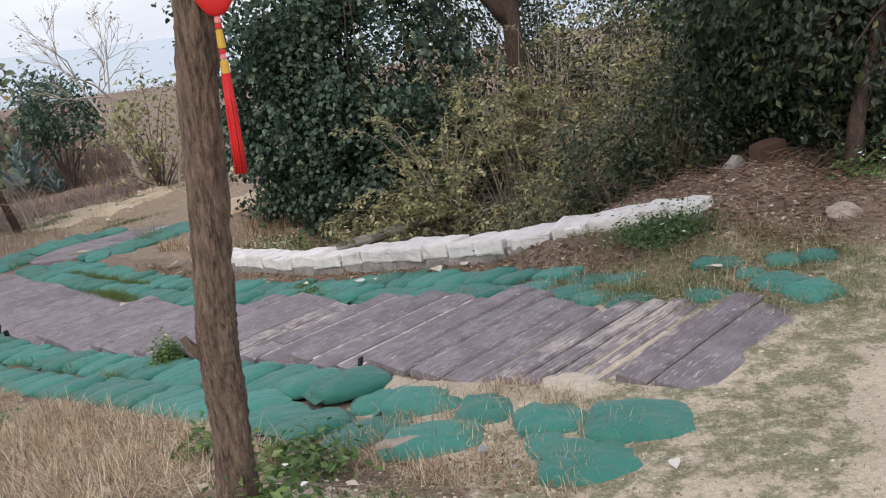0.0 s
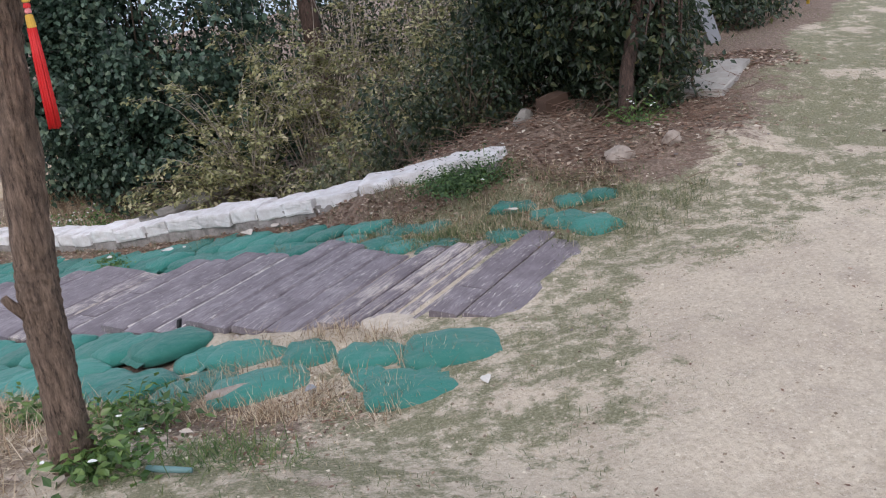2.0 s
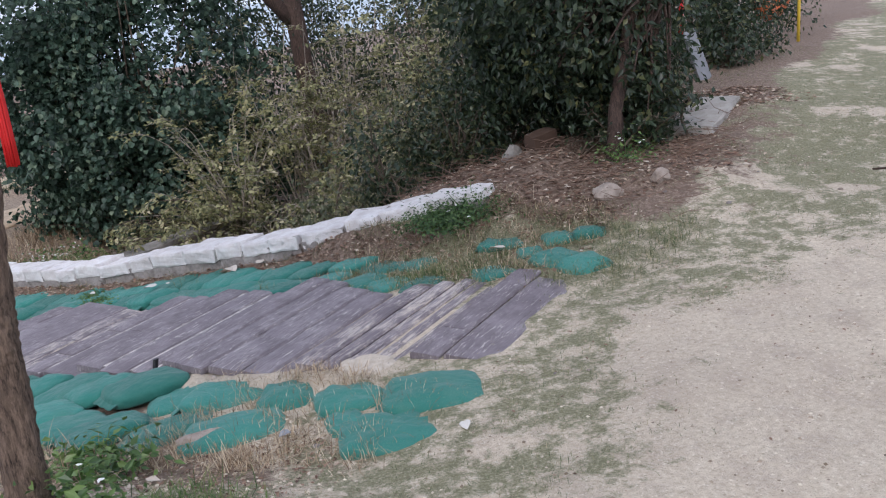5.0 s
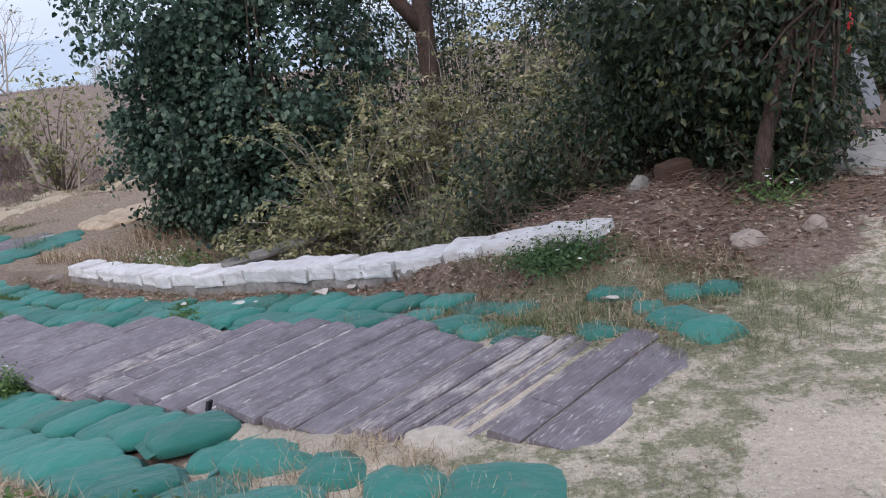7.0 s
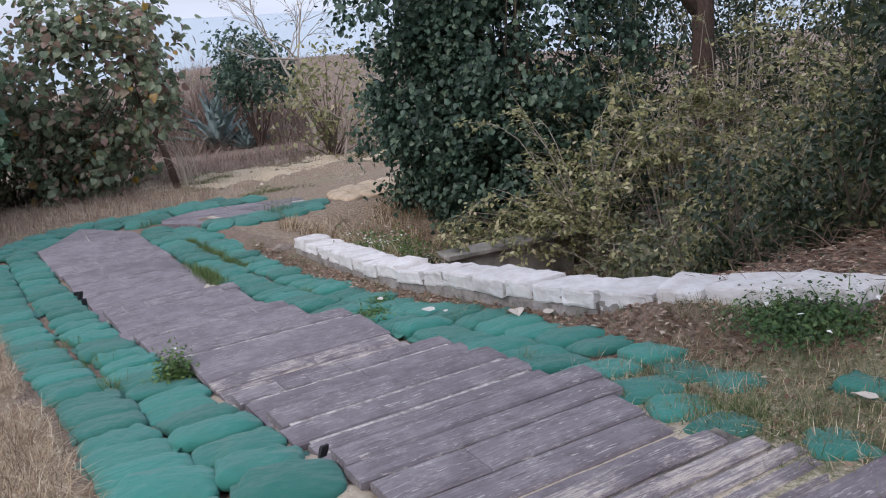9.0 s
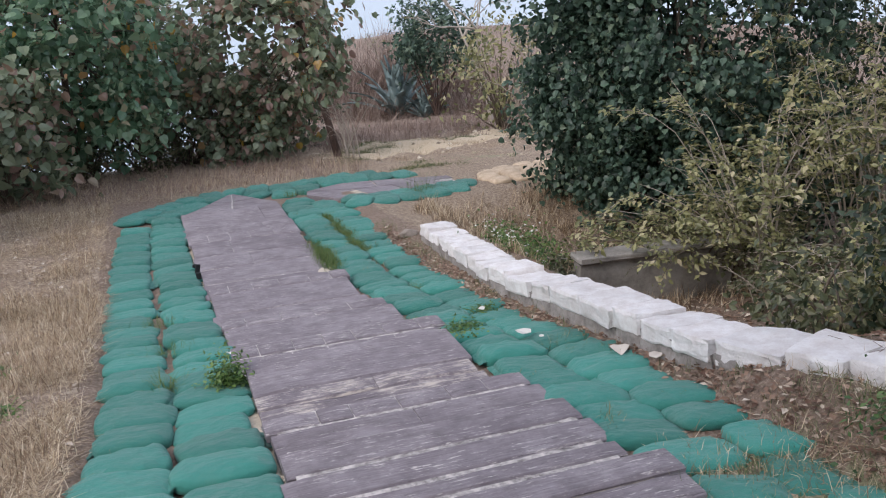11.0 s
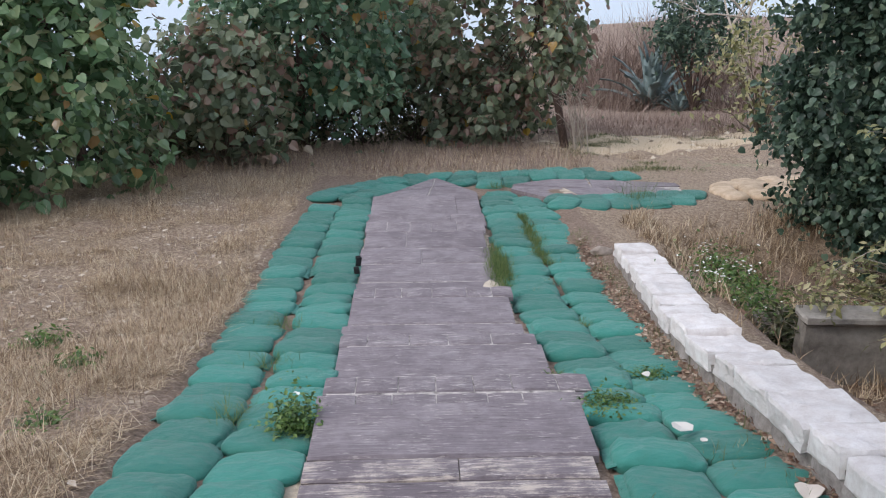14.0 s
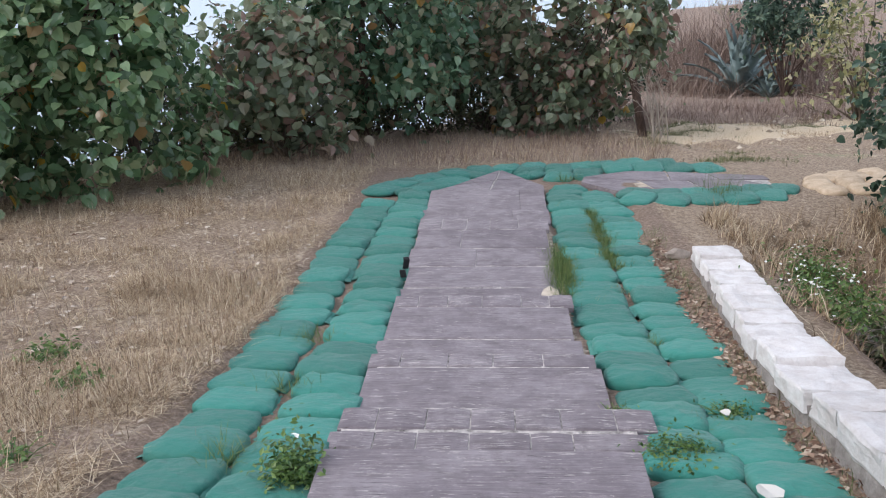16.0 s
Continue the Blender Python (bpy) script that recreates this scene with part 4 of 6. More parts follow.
def bush(name, label, category, base, crowns, size, shape, leaf_mat, twig_mat, stems=10, stem_r=0.02, seed=0, droop=0.35, group="", flowers=None, trunk=None, bark=None, lift=0.45, holes=0.15):
    """crowns: (centre, radii, leaves, clumps, spread). The base is a place on the ground."""
    rng = np.random.default_rng(seed)
    bz = float(ground_z(base[0], base[1]))
    root = thing(name, Matrix.Translation((base[0], base[1], bz)), label, category, group)
    leaf, wood = Geo(), Geo()
    o = np.array([base[0], base[1], bz])
    for centre, radii, count, clumps, spread in crowns:
        pts, out, cl = crown_points(rng, centre, radii, count, clumps, spread, floor=float(ground_z(centre[0], centre[1])) + 0.03, holes=holes)
        leaf_geo(leaf, rng, pts - o, out, size, shape, droop, 1.05, lift)
        start = np.array([0, 0, -0.08])
        if trunk:
            start = np.array(trunk[-1][:3]) - o
        else:
            start = start + np.append(rng.normal(size=2) * 0.05, 0)
        pick = cl[rng.permutation(len(cl))[:stems]] - o
        limbs(wood, rng, start, pick, stem_r)
    if trunk:
        tk = Geo()
        tk.tube([tuple(np.array(p[:3]) - o) for p in trunk], [p[3] for p in trunk], 12)
        finish("trunk", tk.mesh("trunk"), bark or BARK, root, smooth=True)
    if stems:
        finish("limb", wood.mesh("limb"), twig_mat, root, smooth=True)
    finish("crown", leaf.mesh("crown"), leaf_mat, root)
    if flowers:
        fg = Geo()
        count, fsize, fmat = flowers
        pts, out, cl = crown_points(rng, crowns[0][0], np.array(crowns[0][1]) * 1.05, count, max(8, count // 3), 0.08, 0.85)
        leaf_geo(fg, rng, pts - o, out, fsize, "round", 0.1)
        finish("blossom", fg.mesh("blossom"), fmat, root)
    return root


# dense vine-covered bush between the landing and the thicket
bush("vine_bush", "dense dark green vine-covered bush with broad leaves and few purple flowers", "bush", (-1.35, 12.7),
     [((-1.40, 12.8, 0.4), (1.7, 1.45, 1.8), 24000, 560, 0.13), ((-2.25, 12.55, 0.3), (0.85, 0.9, 1.6), 8000, 220, 0.11), ((-2.15, 12.5, 1.75), (1.4, 1.2, 1.0), 5200, 150, 0.14), ((-0.9, 12.2, -0.6), (1.5, 1.1, 0.8), 8000, 220, 0.14)],
     0.072, "round", LEAF_DARK, TWIG, 26, 0.03, 1, 0.5, flowers=(40, 0.055, PURPLE), lift=0.75, holes=0.22)


def spray_bush(name, label, category, base, height, reach, stems, size, leaf_mat, twig_mat, seed, group="", per=60, lean=(0.0, 0.0)):
    """A shrub of thin arching stems with small leaves along their outer parts and side twigs."""
    rng = np.random.default_rng(seed)
    bz = float(ground_z(base[0], base[1]))
    root = thing(name, Matrix.Translation((base[0], base[1], bz)), label, category, group)
    wood, leaf = Geo(), Geo()
    pts, outs = [], []
    for k in range(stems):
        a = rng.uniform(0, 6.283)
        far, up = reach * rng.uniform(0.25, 1.0), height * rng.uniform(0.55, 1.05)
        start = np.array([*(rng.normal(size=2) * 0.14), -0.06])
        end = np.array([far * math.cos(a) + lean[0], far * math.sin(a) + lean[1], up * (1.0 - 0.35 * (far / reach) ** 2)])
        mid = np.array([end[0] * 0.32, end[1] * 0.32, end[2] * 0.75]) + rng.normal(size=3) * 0.08
        q = np.linspace(0, 1, 9)[:, None]
        line = (1 - q) ** 2 * start + 2 * q * (1 - q) * mid + q ** 2 * end + np.cumsum(rng.normal(size=(9, 3)) * 0.014, 0)
        r0 = rng.uniform(0.007, 0.017)
        wood.tube([tuple(v) for v in line], list(np.linspace(r0, 0.002, 9)), 5, False)
        for j in range(rng.integers(4, 8)):
            u = rng.uniform(0.3, 1.0) * 8
            i = min(int(u), 7)
            o = line[i] + (line[i + 1] - line[i]) * (u - i)
            d = unit((line[i + 1] - line[i]) / np.linalg.norm(line[i + 1] - line[i]) * 0.6 + rng.normal(size=3) * 0.55)
            ln = rng.uniform(0.18, 0.5) * min(1.0, reach)
            tip = o + d * np.array([1.25, 1.25, 0.55]) * ln + np.array([0, 0, -0.25 * ln * ln])
            wood.tube([tuple(o), tuple((o + tip) / 2 + np.array([0, 0, 0.03])), tuple(tip)], [0.0035, 0.0028, 0.0015], 4, False)
            n = int(per * ln * 1.75)
            t = rng.random((n, 1)) ** 0.8
            pts.append(o + (tip - o) * t + rng.normal(size=(n, 3)) * np.array([0.030, 0.030, 0.018]))
            outs.append(np.tile(d, (n, 1)) + np.array([0, 0, 0.6]))
    pts, outs = np.concatenate(pts), np.concatenate(outs)
    keep = pts[:, 2] > 0.02
    leaf_geo(leaf, rng, pts[keep], unit(outs[keep]), size, "oval", 0.1, 0.7, 0.8)
    finish("stem", wood.mesh("stem"), twig_mat, root, smooth=True)
    finish("foliage", leaf.mesh("foliage"), leaf_mat, root)
    return root


# straggly shrubs behind the wall
for k, (x, y, h, reach, n, per, mat, lean) in enumerate([
    (-0.15, 10.5, 2.1, 1.25, 40, 34, LEAF_YELLOW, (-0.2, -0.2)), (1.55, 9.9, 1.7, 1.0, 30, 32, LEAF_YELLOW, (0.1, -0.2)), (2.3, 9.3, 2.6, 1.1, 42, 34, LEAF_YELLOW, (0, 0)),
    (-0.1, 12.2, 3.0, 1.2, 40, 34, LEAF_YELLOW, (-0.2, 0)), (2.0, 11.7, 3.2, 1.2, 46, 36, LEAF_YELLOW, (0.3, 0)), (-0.55, 11.0, 0.9, 0.8, 34, 38, LEAF_YELLOW, (0.1, 0.1)),
    (0.75, 9.0, 0.7, 0.8, 30, 38, LEAF_YELLOW, (0.1, -0.1)), (1.6, 8.3, 0.9, 0.8, 30, 36, LEAF_OLIVE, (0, -0.1)), (2.1, 7.7, 1.1, 0.7, 30, 36, LEAF_OLIVE, (0, 0)),
    (3.0, 10.6, 3.0, 1.2, 40, 36, LEAF_OLIVE, (0, 0)), (0.15, 9.9, 0.7, 0.7, 26, 36, LEAF_OLIVE, (0, 0)), (-0.75, 10.35, 1.0, 0.8, 34, 34, LEAF_YELLOW, (-0.25, -0.45)), (-1.75, 9.75, 0.55, 0.45, 26, 36, LEAF_OLIVE, (0.1, -0.1)),
]):
    spray_bush("shrub", "straggly shrub with thin arching stems and small yellowish-green leaves", "shrub", (x, y), h, reach, int(n * 0.72), 0.066, mat, TWIG if k % 3 == 2 else PALE_TWIG, 20 + k, "shrubs behind the wall", per, lean)
# thicket behind them, mostly in leaves coloured dark for the shade between stems
for k, (x, y, zc, rx, rz, n) in enumerate([(0.2, 14.5, 1.0, 1.8, 2.0, 9000), (2.6, 12.5, 1.0, 1.7, 1.9, 9000), (4.2, 11.2, 1.0, 1.5, 1.8, 8000), (1.6, 16.5, 1.6, 2.4, 2.4, 8000), (4.6, 14.5, 1.4, 2.2, 2.2, 7000)]):
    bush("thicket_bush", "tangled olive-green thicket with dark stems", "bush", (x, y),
         [((x, y, zc), (rx, rx * 0.8, rz), n, 330, 0.17)], 0.075, "oval", LEAF_OLIVE if k == 3 else LEAF_SHADED, TWIG, 26, 0.018, 40 + k, 0.3, "thicket behind the wall")

for k, (s, w, r, n, mat) in enumerate([(2.7, 2.15, 0.42, 1500, LEAF_OLIVE), (2.25, 2.3, 0.45, 1700, LEAF_SHADED), (1.85, 2.75, 0.48, 1900, LEAF_SHADED), (2.3, 3.1, 0.6, 2200, LEAF_OLIVE), (1.75, 3.5, 0.6, 2400, LEAF_SHADED)]):
    x, y = at(s, w)
    z = float(ground_z(x, y))
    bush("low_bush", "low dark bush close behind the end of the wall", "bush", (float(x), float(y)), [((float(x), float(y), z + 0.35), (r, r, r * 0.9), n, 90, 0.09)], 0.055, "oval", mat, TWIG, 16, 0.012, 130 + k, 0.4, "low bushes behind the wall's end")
for k, (x, y, h) in enumerate([(0.55, 11.5, 2.7), (1.25, 11.7, 2.9), (0.9, 11.3, 1.8)]):
    spray_bush("shrub", "straggly shrub with thin arching stems and small yellowish-green leaves", "shrub", (x, y), h, 0.9, 22, 0.066, LEAF_YELLOW, PALE_TWIG, 140 + k, "shrubs behind the wall", 34)

for k, (x, y, r, n) in enumerate([(2.80, 6.5, 0.30, 1100), (2.9, 6.05, 0.36, 1200), (3.2, 6.75, 0.42, 1400)]):
    z = float(ground_z(x, y))
    bush("low_bush", "low leafy growth at the foot of the dark tree", "bush", (x, y), [((x, y, z + 0.22), (r, r, r * 0.9), n, 70, 0.08)], 0.055, "oval", LEAF_SHADED, TWIG, 14, 0.01, 150 + k, 0.4, "low bushes behind the wall's end")

# tall tree with a forked trunk in the thicket
tx, ty = 0.97, 12.7
tz = float(ground_z(tx, ty))
tall = bush("tree", "tall tree with a reddish-brown forked trunk rising from the thicket", "tree", (tx, ty),
            [((tx - 1.3, ty + 0.3, 3.6), (1.7, 1.6, 1.0), 4200, 170, 0.18), ((tx + 1.0, ty + 0.6, 3.9), (1.8, 1.6, 1.1), 4500, 180, 0.18)],
            0.085, "oval", LEAF_OLIVE, DARK_BARK, 22, 0.035, 60, 0.4,
            trunk=[(tx, ty, tz - 0.1, 0.18), (tx + 0.02, ty, tz + 0.8, 0.145), (tx - 0.02, ty, tz + 1.7, 0.135), (tx - 0.06, ty, 1.25, 0.13), (tx - 0.1, ty, 2.0, 0.12), (tx - 0.05, ty, 2.9, 0.09)], bark=DARK_BARK)
fork = Geo()
fork.tube([(-0.08, 0, 1.15 - tz), (-0.35, -0.05, 1.5 - tz), (-0.7, -0.1, 1.95 - tz), (-1.0, -0.1, 2.7 - tz)], [0.11, 0.095, 0.085, 0.06], 10)
finish("limb", fork.mesh("limb"), DARK_BARK, tall, smooth=True)

# dense dark tree at the head of the wall, shade put into its leaf colour
rx_, ry_ = 2.56, 5.72
rz_ = float(ground_z(rx_, ry_))
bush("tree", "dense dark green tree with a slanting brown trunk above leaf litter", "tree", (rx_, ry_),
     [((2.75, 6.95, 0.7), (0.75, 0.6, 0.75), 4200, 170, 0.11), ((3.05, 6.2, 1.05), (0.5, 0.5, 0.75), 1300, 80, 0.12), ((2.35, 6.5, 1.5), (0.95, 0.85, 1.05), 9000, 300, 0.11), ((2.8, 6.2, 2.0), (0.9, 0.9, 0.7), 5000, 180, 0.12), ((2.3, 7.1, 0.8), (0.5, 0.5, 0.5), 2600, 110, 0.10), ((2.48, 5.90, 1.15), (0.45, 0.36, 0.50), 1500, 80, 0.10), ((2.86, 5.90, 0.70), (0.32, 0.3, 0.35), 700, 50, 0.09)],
     0.068, "oval", LEAF_SHADED, DARK_BARK, 22, 0.02, 61, 0.6,
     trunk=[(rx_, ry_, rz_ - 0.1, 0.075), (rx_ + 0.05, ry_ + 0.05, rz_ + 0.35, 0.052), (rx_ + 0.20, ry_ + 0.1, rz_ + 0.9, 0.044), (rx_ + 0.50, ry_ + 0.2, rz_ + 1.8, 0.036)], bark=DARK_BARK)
for k, (x, y, h, reach, n) in enumerate([(2.62, 5.98, 0.5, 0.32, 10), (2.95, 5.85, 0.5, 0.34, 10), (3.1, 6.1, 0.7, 0.45, 14)]):
    spray_bush("low_bush", "low dark leafy growth round the slanting trunk", "bush", (x, y), h, reach, n, 0.055, LEAF_SHADED, TWIG, 260 + k, "low bushes behind the wall's end", 44)
for k, (x, y, zc, rx, rz, n) in enumerate([(3.75, 8.75, 0.9, 0.9, 1.1, 6500), (5.3, 9.6, 0.9, 0.95, 1.2, 6500), (6.6, 11.2, 1.0, 1.1, 1.3, 6500), (3.3, 7.7, 0.8, 0.75, 1.0, 5500), (8.2, 13.6, 1.1, 1.5, 1.5, 5500), (5.3, 8.95, 0.4, 0.4, 0.45, 1500)]):
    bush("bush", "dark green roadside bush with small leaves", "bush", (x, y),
         [((x, y, zc), (rx, rx * 0.85, rz), n, 240, 0.13)], 0.07, "oval", LEAF_SHADED, TWIG, 14, 0.016, 70 + k, 0.4, "bushes along the upper path")

# row of broad-leaved trees on the seaward side
for k, (x, y, lean, crowns, mat) in enumerate([
    (-7.95, 15.1, -0.55, [((-9.2, 15.1, 0.5), (1.55, 1.4, 1.7), 4600, 210, 0.14), ((-9.7, 14.7, -0.8), (1.1, 1.0, 0.9), 1900, 100, 0.14)], LEAF_BROWN),
    (-11.0, 12.1, 0.1, [((-11.0, 12.1, 0.55), (1.75, 1.6, 1.55), 5000, 230, 0.15), ((-11.8, 13.9, 0.4), (1.3, 1.3, 1.5), 1300, 80, 0.14), ((-10.7, 11.9, 1.7), (1.9, 1.6, 0.9), 1200, 70, 0.16)], LEAF_ROUND),
    (-9.9, 8.0, 0.0, [((-9.5, 7.5, 0.2), (1.25, 1.25, 1.55), 4300, 220, 0.15), ((-9.8, 6.0, 0.2), (1.3, 1.2, 1.5), 3000, 120, 0.15), ((-9.6, 7.4, 1.7), (1.5, 1.5, 0.9), 1600, 80, 0.17)], LEAF_LIME),
]):
    z = float(ground_z(x, y))
    bush("broadleaf_tree", "leafy coastal tree with round green and browning leaves reaching the ground", "tree", (x, y), crowns,
         0.135, "round", mat, DARK_BARK, 14 if k else 8, 0.012, 80 + k, 0.6, "trees on the seaward side", lift=1.0, holes=0.3,
         trunk=[(x, y, z - 0.1, 0.075), (x + lean * 0.30, y - 0.05, z + 0.7, 0.060), (x + lean * 0.8, y - 0.1, z + 1.6, 0.052), (x + lean, y - 0.05, z + 2.4, 0.04)], bark=DARK_BARK)
for k, (x, y, zc, rx, rz, n, mat) in enumerate([(-10.2, 10.1, -0.2, 0.9, 0.9, 2200, LEAF_BROWN), (-12.5, 15.2, 0.2, 1.2, 1.2, 2600, LEAF_BROWN)]):
    bush("broadleaf_shrub", "browning broad-leaved shrub between the trees", "shrub", (x, y), [((x, y, zc), (rx, rx, rz), n, 110, 0.17)], 0.14, "round", mat, TWIG, 24, 0.014, 90 + k, 0.5, "shrubs on the seaward side")
for k, (x, y, zc, rx, ry, rz, n) in enumerate([(-11.2, 6.2, -0.7, 0.8, 1.4, 1.0, 2400), (-11.5, 8.9, -0.7, 0.8, 1.4, 1.0, 2600), (-12.2, 11.2, -0.7, 0.8, 1.5, 1.0, 2600), (-12.3, 13.4, -0.7, 0.9, 1.4, 1.05, 2800), (-12.0, 15.4, -0.8, 0.9, 1.3, 1.0, 2600), (-10.9, 17.2, -0.9, 1.0, 1.1, 0.9, 2200)]):
    bush("undergrowth", "dark tangled undergrowth below the seaward trees", "shrub", (x, y), [((x, y, zc), (rx, ry, rz), n, 110, 0.16)], 0.12, "oval", LEAF_SHADED if k % 2 else LEAF_OLIVE, DARK_BARK, 26, 0.014, 110 + k, 0.3, "undergrowth on the seaward side")
for k, (x, y) in enumerate([(-11.7, 12.7), (-11.3, 13.6), (-11.0, 14.7), (-11.7, 10.4), (-11.1, 9.5), (-11.6, 11.6), (-10.6, 15.6)]):
    z = float(ground_z(x, y))
    bush("undergrowth", "dark tangled undergrowth below the seaward trees", "shrub", (x, y), [((x, y, z + 0.4), (0.75, 0.75, 0.6), 1500, 80, 0.13)], 0.09, "oval", LEAF_OLIVE, DARK_BARK, 26, 0.012, 170 + k, 0.3, "undergrowth on the seaward side")


for k, (x, y, h) in enumerate([(-7.75, 15.25, 1.5)]):
    spray_bush("bare_shrub", "thin bare pale stems beside the slim trunk", "shrub", (x, y), h, 0.6, 12, 0.06, LEAF_BROWN, PALE_TWIG, 280 + k, "bare stems at the tree's foot", 2)


# ---- plants beyond the landing ----
def agave(x, y, height, seed):
    rng = np.random.default_rng(seed)
    z = float(ground_z(x, y))
    root = thing("agave", Matrix.Translation((x, y, z)), "large blue-green agave rosette with stiff pointed leaves among dry brush", "agave")
    for k in range(26):
        a = k * 2.4 + rng.normal() * 0.1
        up = math.pi / 2 - min(1.2, max(0.05, (k / 26) ** 1.3 * 1.15))
        ln = height * rng.uniform(0.85, 1.1)
        g = Geo()
        n, verts, faces = 7, [], []
        for i in range(n):
            q = i / (n - 1)
            r = ln * q
            bend = up - 0.25 * q * q * (1 if up < 1.2 else 0.3)
            cx, cz = r * math.cos(bend), r * math.sin(bend)
            half = 0.085 * ln * (0.75 + 1.2 * q) * (1 - q ** 3) + 0.003
            for s, d in ((-1, 0.03), (0, -0.02), (1, 0.03)):
                dx, dy = cx - d * math.sin(bend), s * half
                verts.append((dx * math.cos(a) - dy * math.sin(a), dx * math.sin(a) + dy * math.cos(a), cz + d * math.cos(bend)))
            for s, d in ((0, -0.055 * (1 - q)),):
                dx = cx - d * math.sin(bend)
                verts.append((dx * math.cos(a), dx * math.sin(a), cz + d * math.cos(bend)))
        for i in range(n - 1):
            o = 4 * i
            faces += [(o, o + 1, o + 5, o + 4), (o + 1, o + 2, o + 6, o + 5), (o + 2, o + 3, o + 7, o + 6), (o + 3, o, o + 4, o + 7)]
        g.add(verts, faces)
        finish("leaf", g.mesh("leaf"), AGAVE, root, smooth=True)
    return root


agave(-13.2, 26.0, 1.75, 5)
agave(-12.2, 25.9, 0.9, 6)


def blade_field(name, label, category, pts, height, mat, seed, width=1.0, lie=0.45):
    """Grass blades standing and lying at the points, as one stuff object."""
    rng = np.random.default_rng(seed)
    n = len(pts)
    tpl, faces = LEAF_SHAPES["blade"]
    a = rng.uniform(0, 6.283, n)
    flat = np.minimum(rng.random(n) ** 1.2 * lie, 0.95)
    side = np.stack([np.cos(a), np.sin(a), np.zeros(n)], -1)
    out = np.stack([-np.sin(a), np.cos(a), np.zeros(n)], -1)
    tip = unit(out * flat[:, None] * 2.0 + np.array([0, 0, 1.0]) * (1 - flat[:, None]) + rng.normal(size=(n, 3)) * 0.12)
    tip[:, 2] = np.abs(tip[:, 2]) + 0.03
    nor = np.cross(side, tip)
    sz = (height * rng.uniform(0.4, 1.25, size=n))[:, None, None]
    wd = 0.1 * width / (0.03 * np.maximum(sz, 0.01))
    v = pts[:, None, :] + sz * (tpl[None, :, 0:1] * wd * side[:, None, :] + tpl[None, :, 1:2] * tip[:, None, :] - tpl[None, :, 2:3] * (1 - flat)[:, None, None] * nor[:, None, :])
    g = Geo()
    g.many(v, faces)
    ob = finish(name, g.mesh(name), mat)
    return tagged(ob, label, category, kind="stuff")


def scatter(rng, count, s0, s1, w0, w1, density=None, tufts=0, spread=0.06):
    s, w = rng.uniform(s0, s1, count), rng.uniform(w0, w1, count)
    if tufts:
        ts, tw = rng.uniform(s0, s1, tufts), rng.uniform(w0, w1, tufts)
        if density is not None:
            keep = density(ts, tw) > rng.random(tufts)
            ts, tw = ts[keep], tw[keep]
        k = rng.integers(0, len(ts), count)
        s, w = ts[k] + rng.normal(size=count) * spread, tw[k] + rng.normal(size=count) * spread
    if density is not None:
        keep = density(s, w) > rng.random(count)
        s, w = s[keep], w[keep]
    p = ORIGIN[None, :] + s[:, None] * DOWN + w[:, None] * SIDE
    return np.concatenate([p, ground_z(p[:, 0], p[:, 1])[:, None] - 0.004], 1)


rng = np.random.default_rng(7)


def hay_density(s, w):
    x = ORIGIN[0] + s * DOWN[0] + w * SIDE[0]
    y = ORIGIN[1] + s * DOWN[1] + w * SIDE[1]
    return np.clip(0.30 + 4.2 * (patches(x, y, 1.7, 3) - 0.44), 0.07, 1) * step01(-w, 1.45, 1.62) * step01(s + 0.5 * (-w - 1.5), 0.8, 1.8)


near = scatter(rng, 50000, 0.6, 6.0, -4.2, -1.45, hay_density, 2200, 0.055)
far = scatter(rng, 26000, 3.5, 14.0, -7.5, -1.5, hay_density, 1500, 0.09)
blade_field("dry_grass", "pale straw-coloured dry grass in flattened tufts", "grass", np.concatenate([near, far]), 0.085, HAY, 1, 0.016, 2.6)
big = scatter(rng, 24000, 0.9, 11.0, -6.0, -1.6, hay_density, 130, 0.055)
blade_field("dry_grass", "bleached dry grass clumps standing on the slope", "grass", big, 0.15, HAY, 11, 0.014, 1.5)
flat = np.concatenate([scatter(rng, 130000, 0.3, 7.0, -4.4, -1.45, hay_density), scatter(rng, 110000, 5.0, 12.5, -6.5, -1.45, hay_density)])
blade_field("straw", "flat-lying dry straw on sandy soil", "straw", flat + np.array([0, 0, 0.016]), 0.14, HAY, 2, 0.016, 4.0)
dark_tufts = scatter(rng, 26000, 0.8, 12.0, -6.0, -1.5, None, 420, 0.12)
blade_field("dry_grass", "reddish-brown dead grass tufts", "grass", dark_tufts, 0.12, REED, 15, 0.015, 3.0)
edge = scatter(rng, 26000, 11.85, 14.8, -3.8, 2.2, None, 900, 0.10)
blade_field("dry_grass", "reddish-brown dry grass below the seaward trees", "grass", edge[::2], 0.20, REED, 3, 0.026, 1.6)
blade_field("dry_grass", "tangled straw below the seaward trees", "grass", edge[1::2], 0.18, HAY, 21, 0.022, 2.6)
bank = scatter(rng, 14000, 2.2, 9.6, 1.45, 4.2, lambda s, w: step01(w - wall_w(s), 0.32, 0.5) * step01(s, 4.5, 6.0) * (1 - step01(s - 0.5 * np.maximum(0, w - 3), 8.8, 9.2)), 600, 0.07)
blade_field("dry_grass", "brown dry grass on the bank behind the white wall", "grass", bank, 0.17, HAY, 4, 0.03, 0.7)
wild = scatter(rng, 16000, 16.0, 40.0, -2.0, 16.0, lambda s, w: step01(s, 18, 21) * (1 - 0.85 * np.exp(-(((s - 24) / 2.2) ** 2 + ((w - 6.2) / 2.0) ** 2))), 900, 0.25)
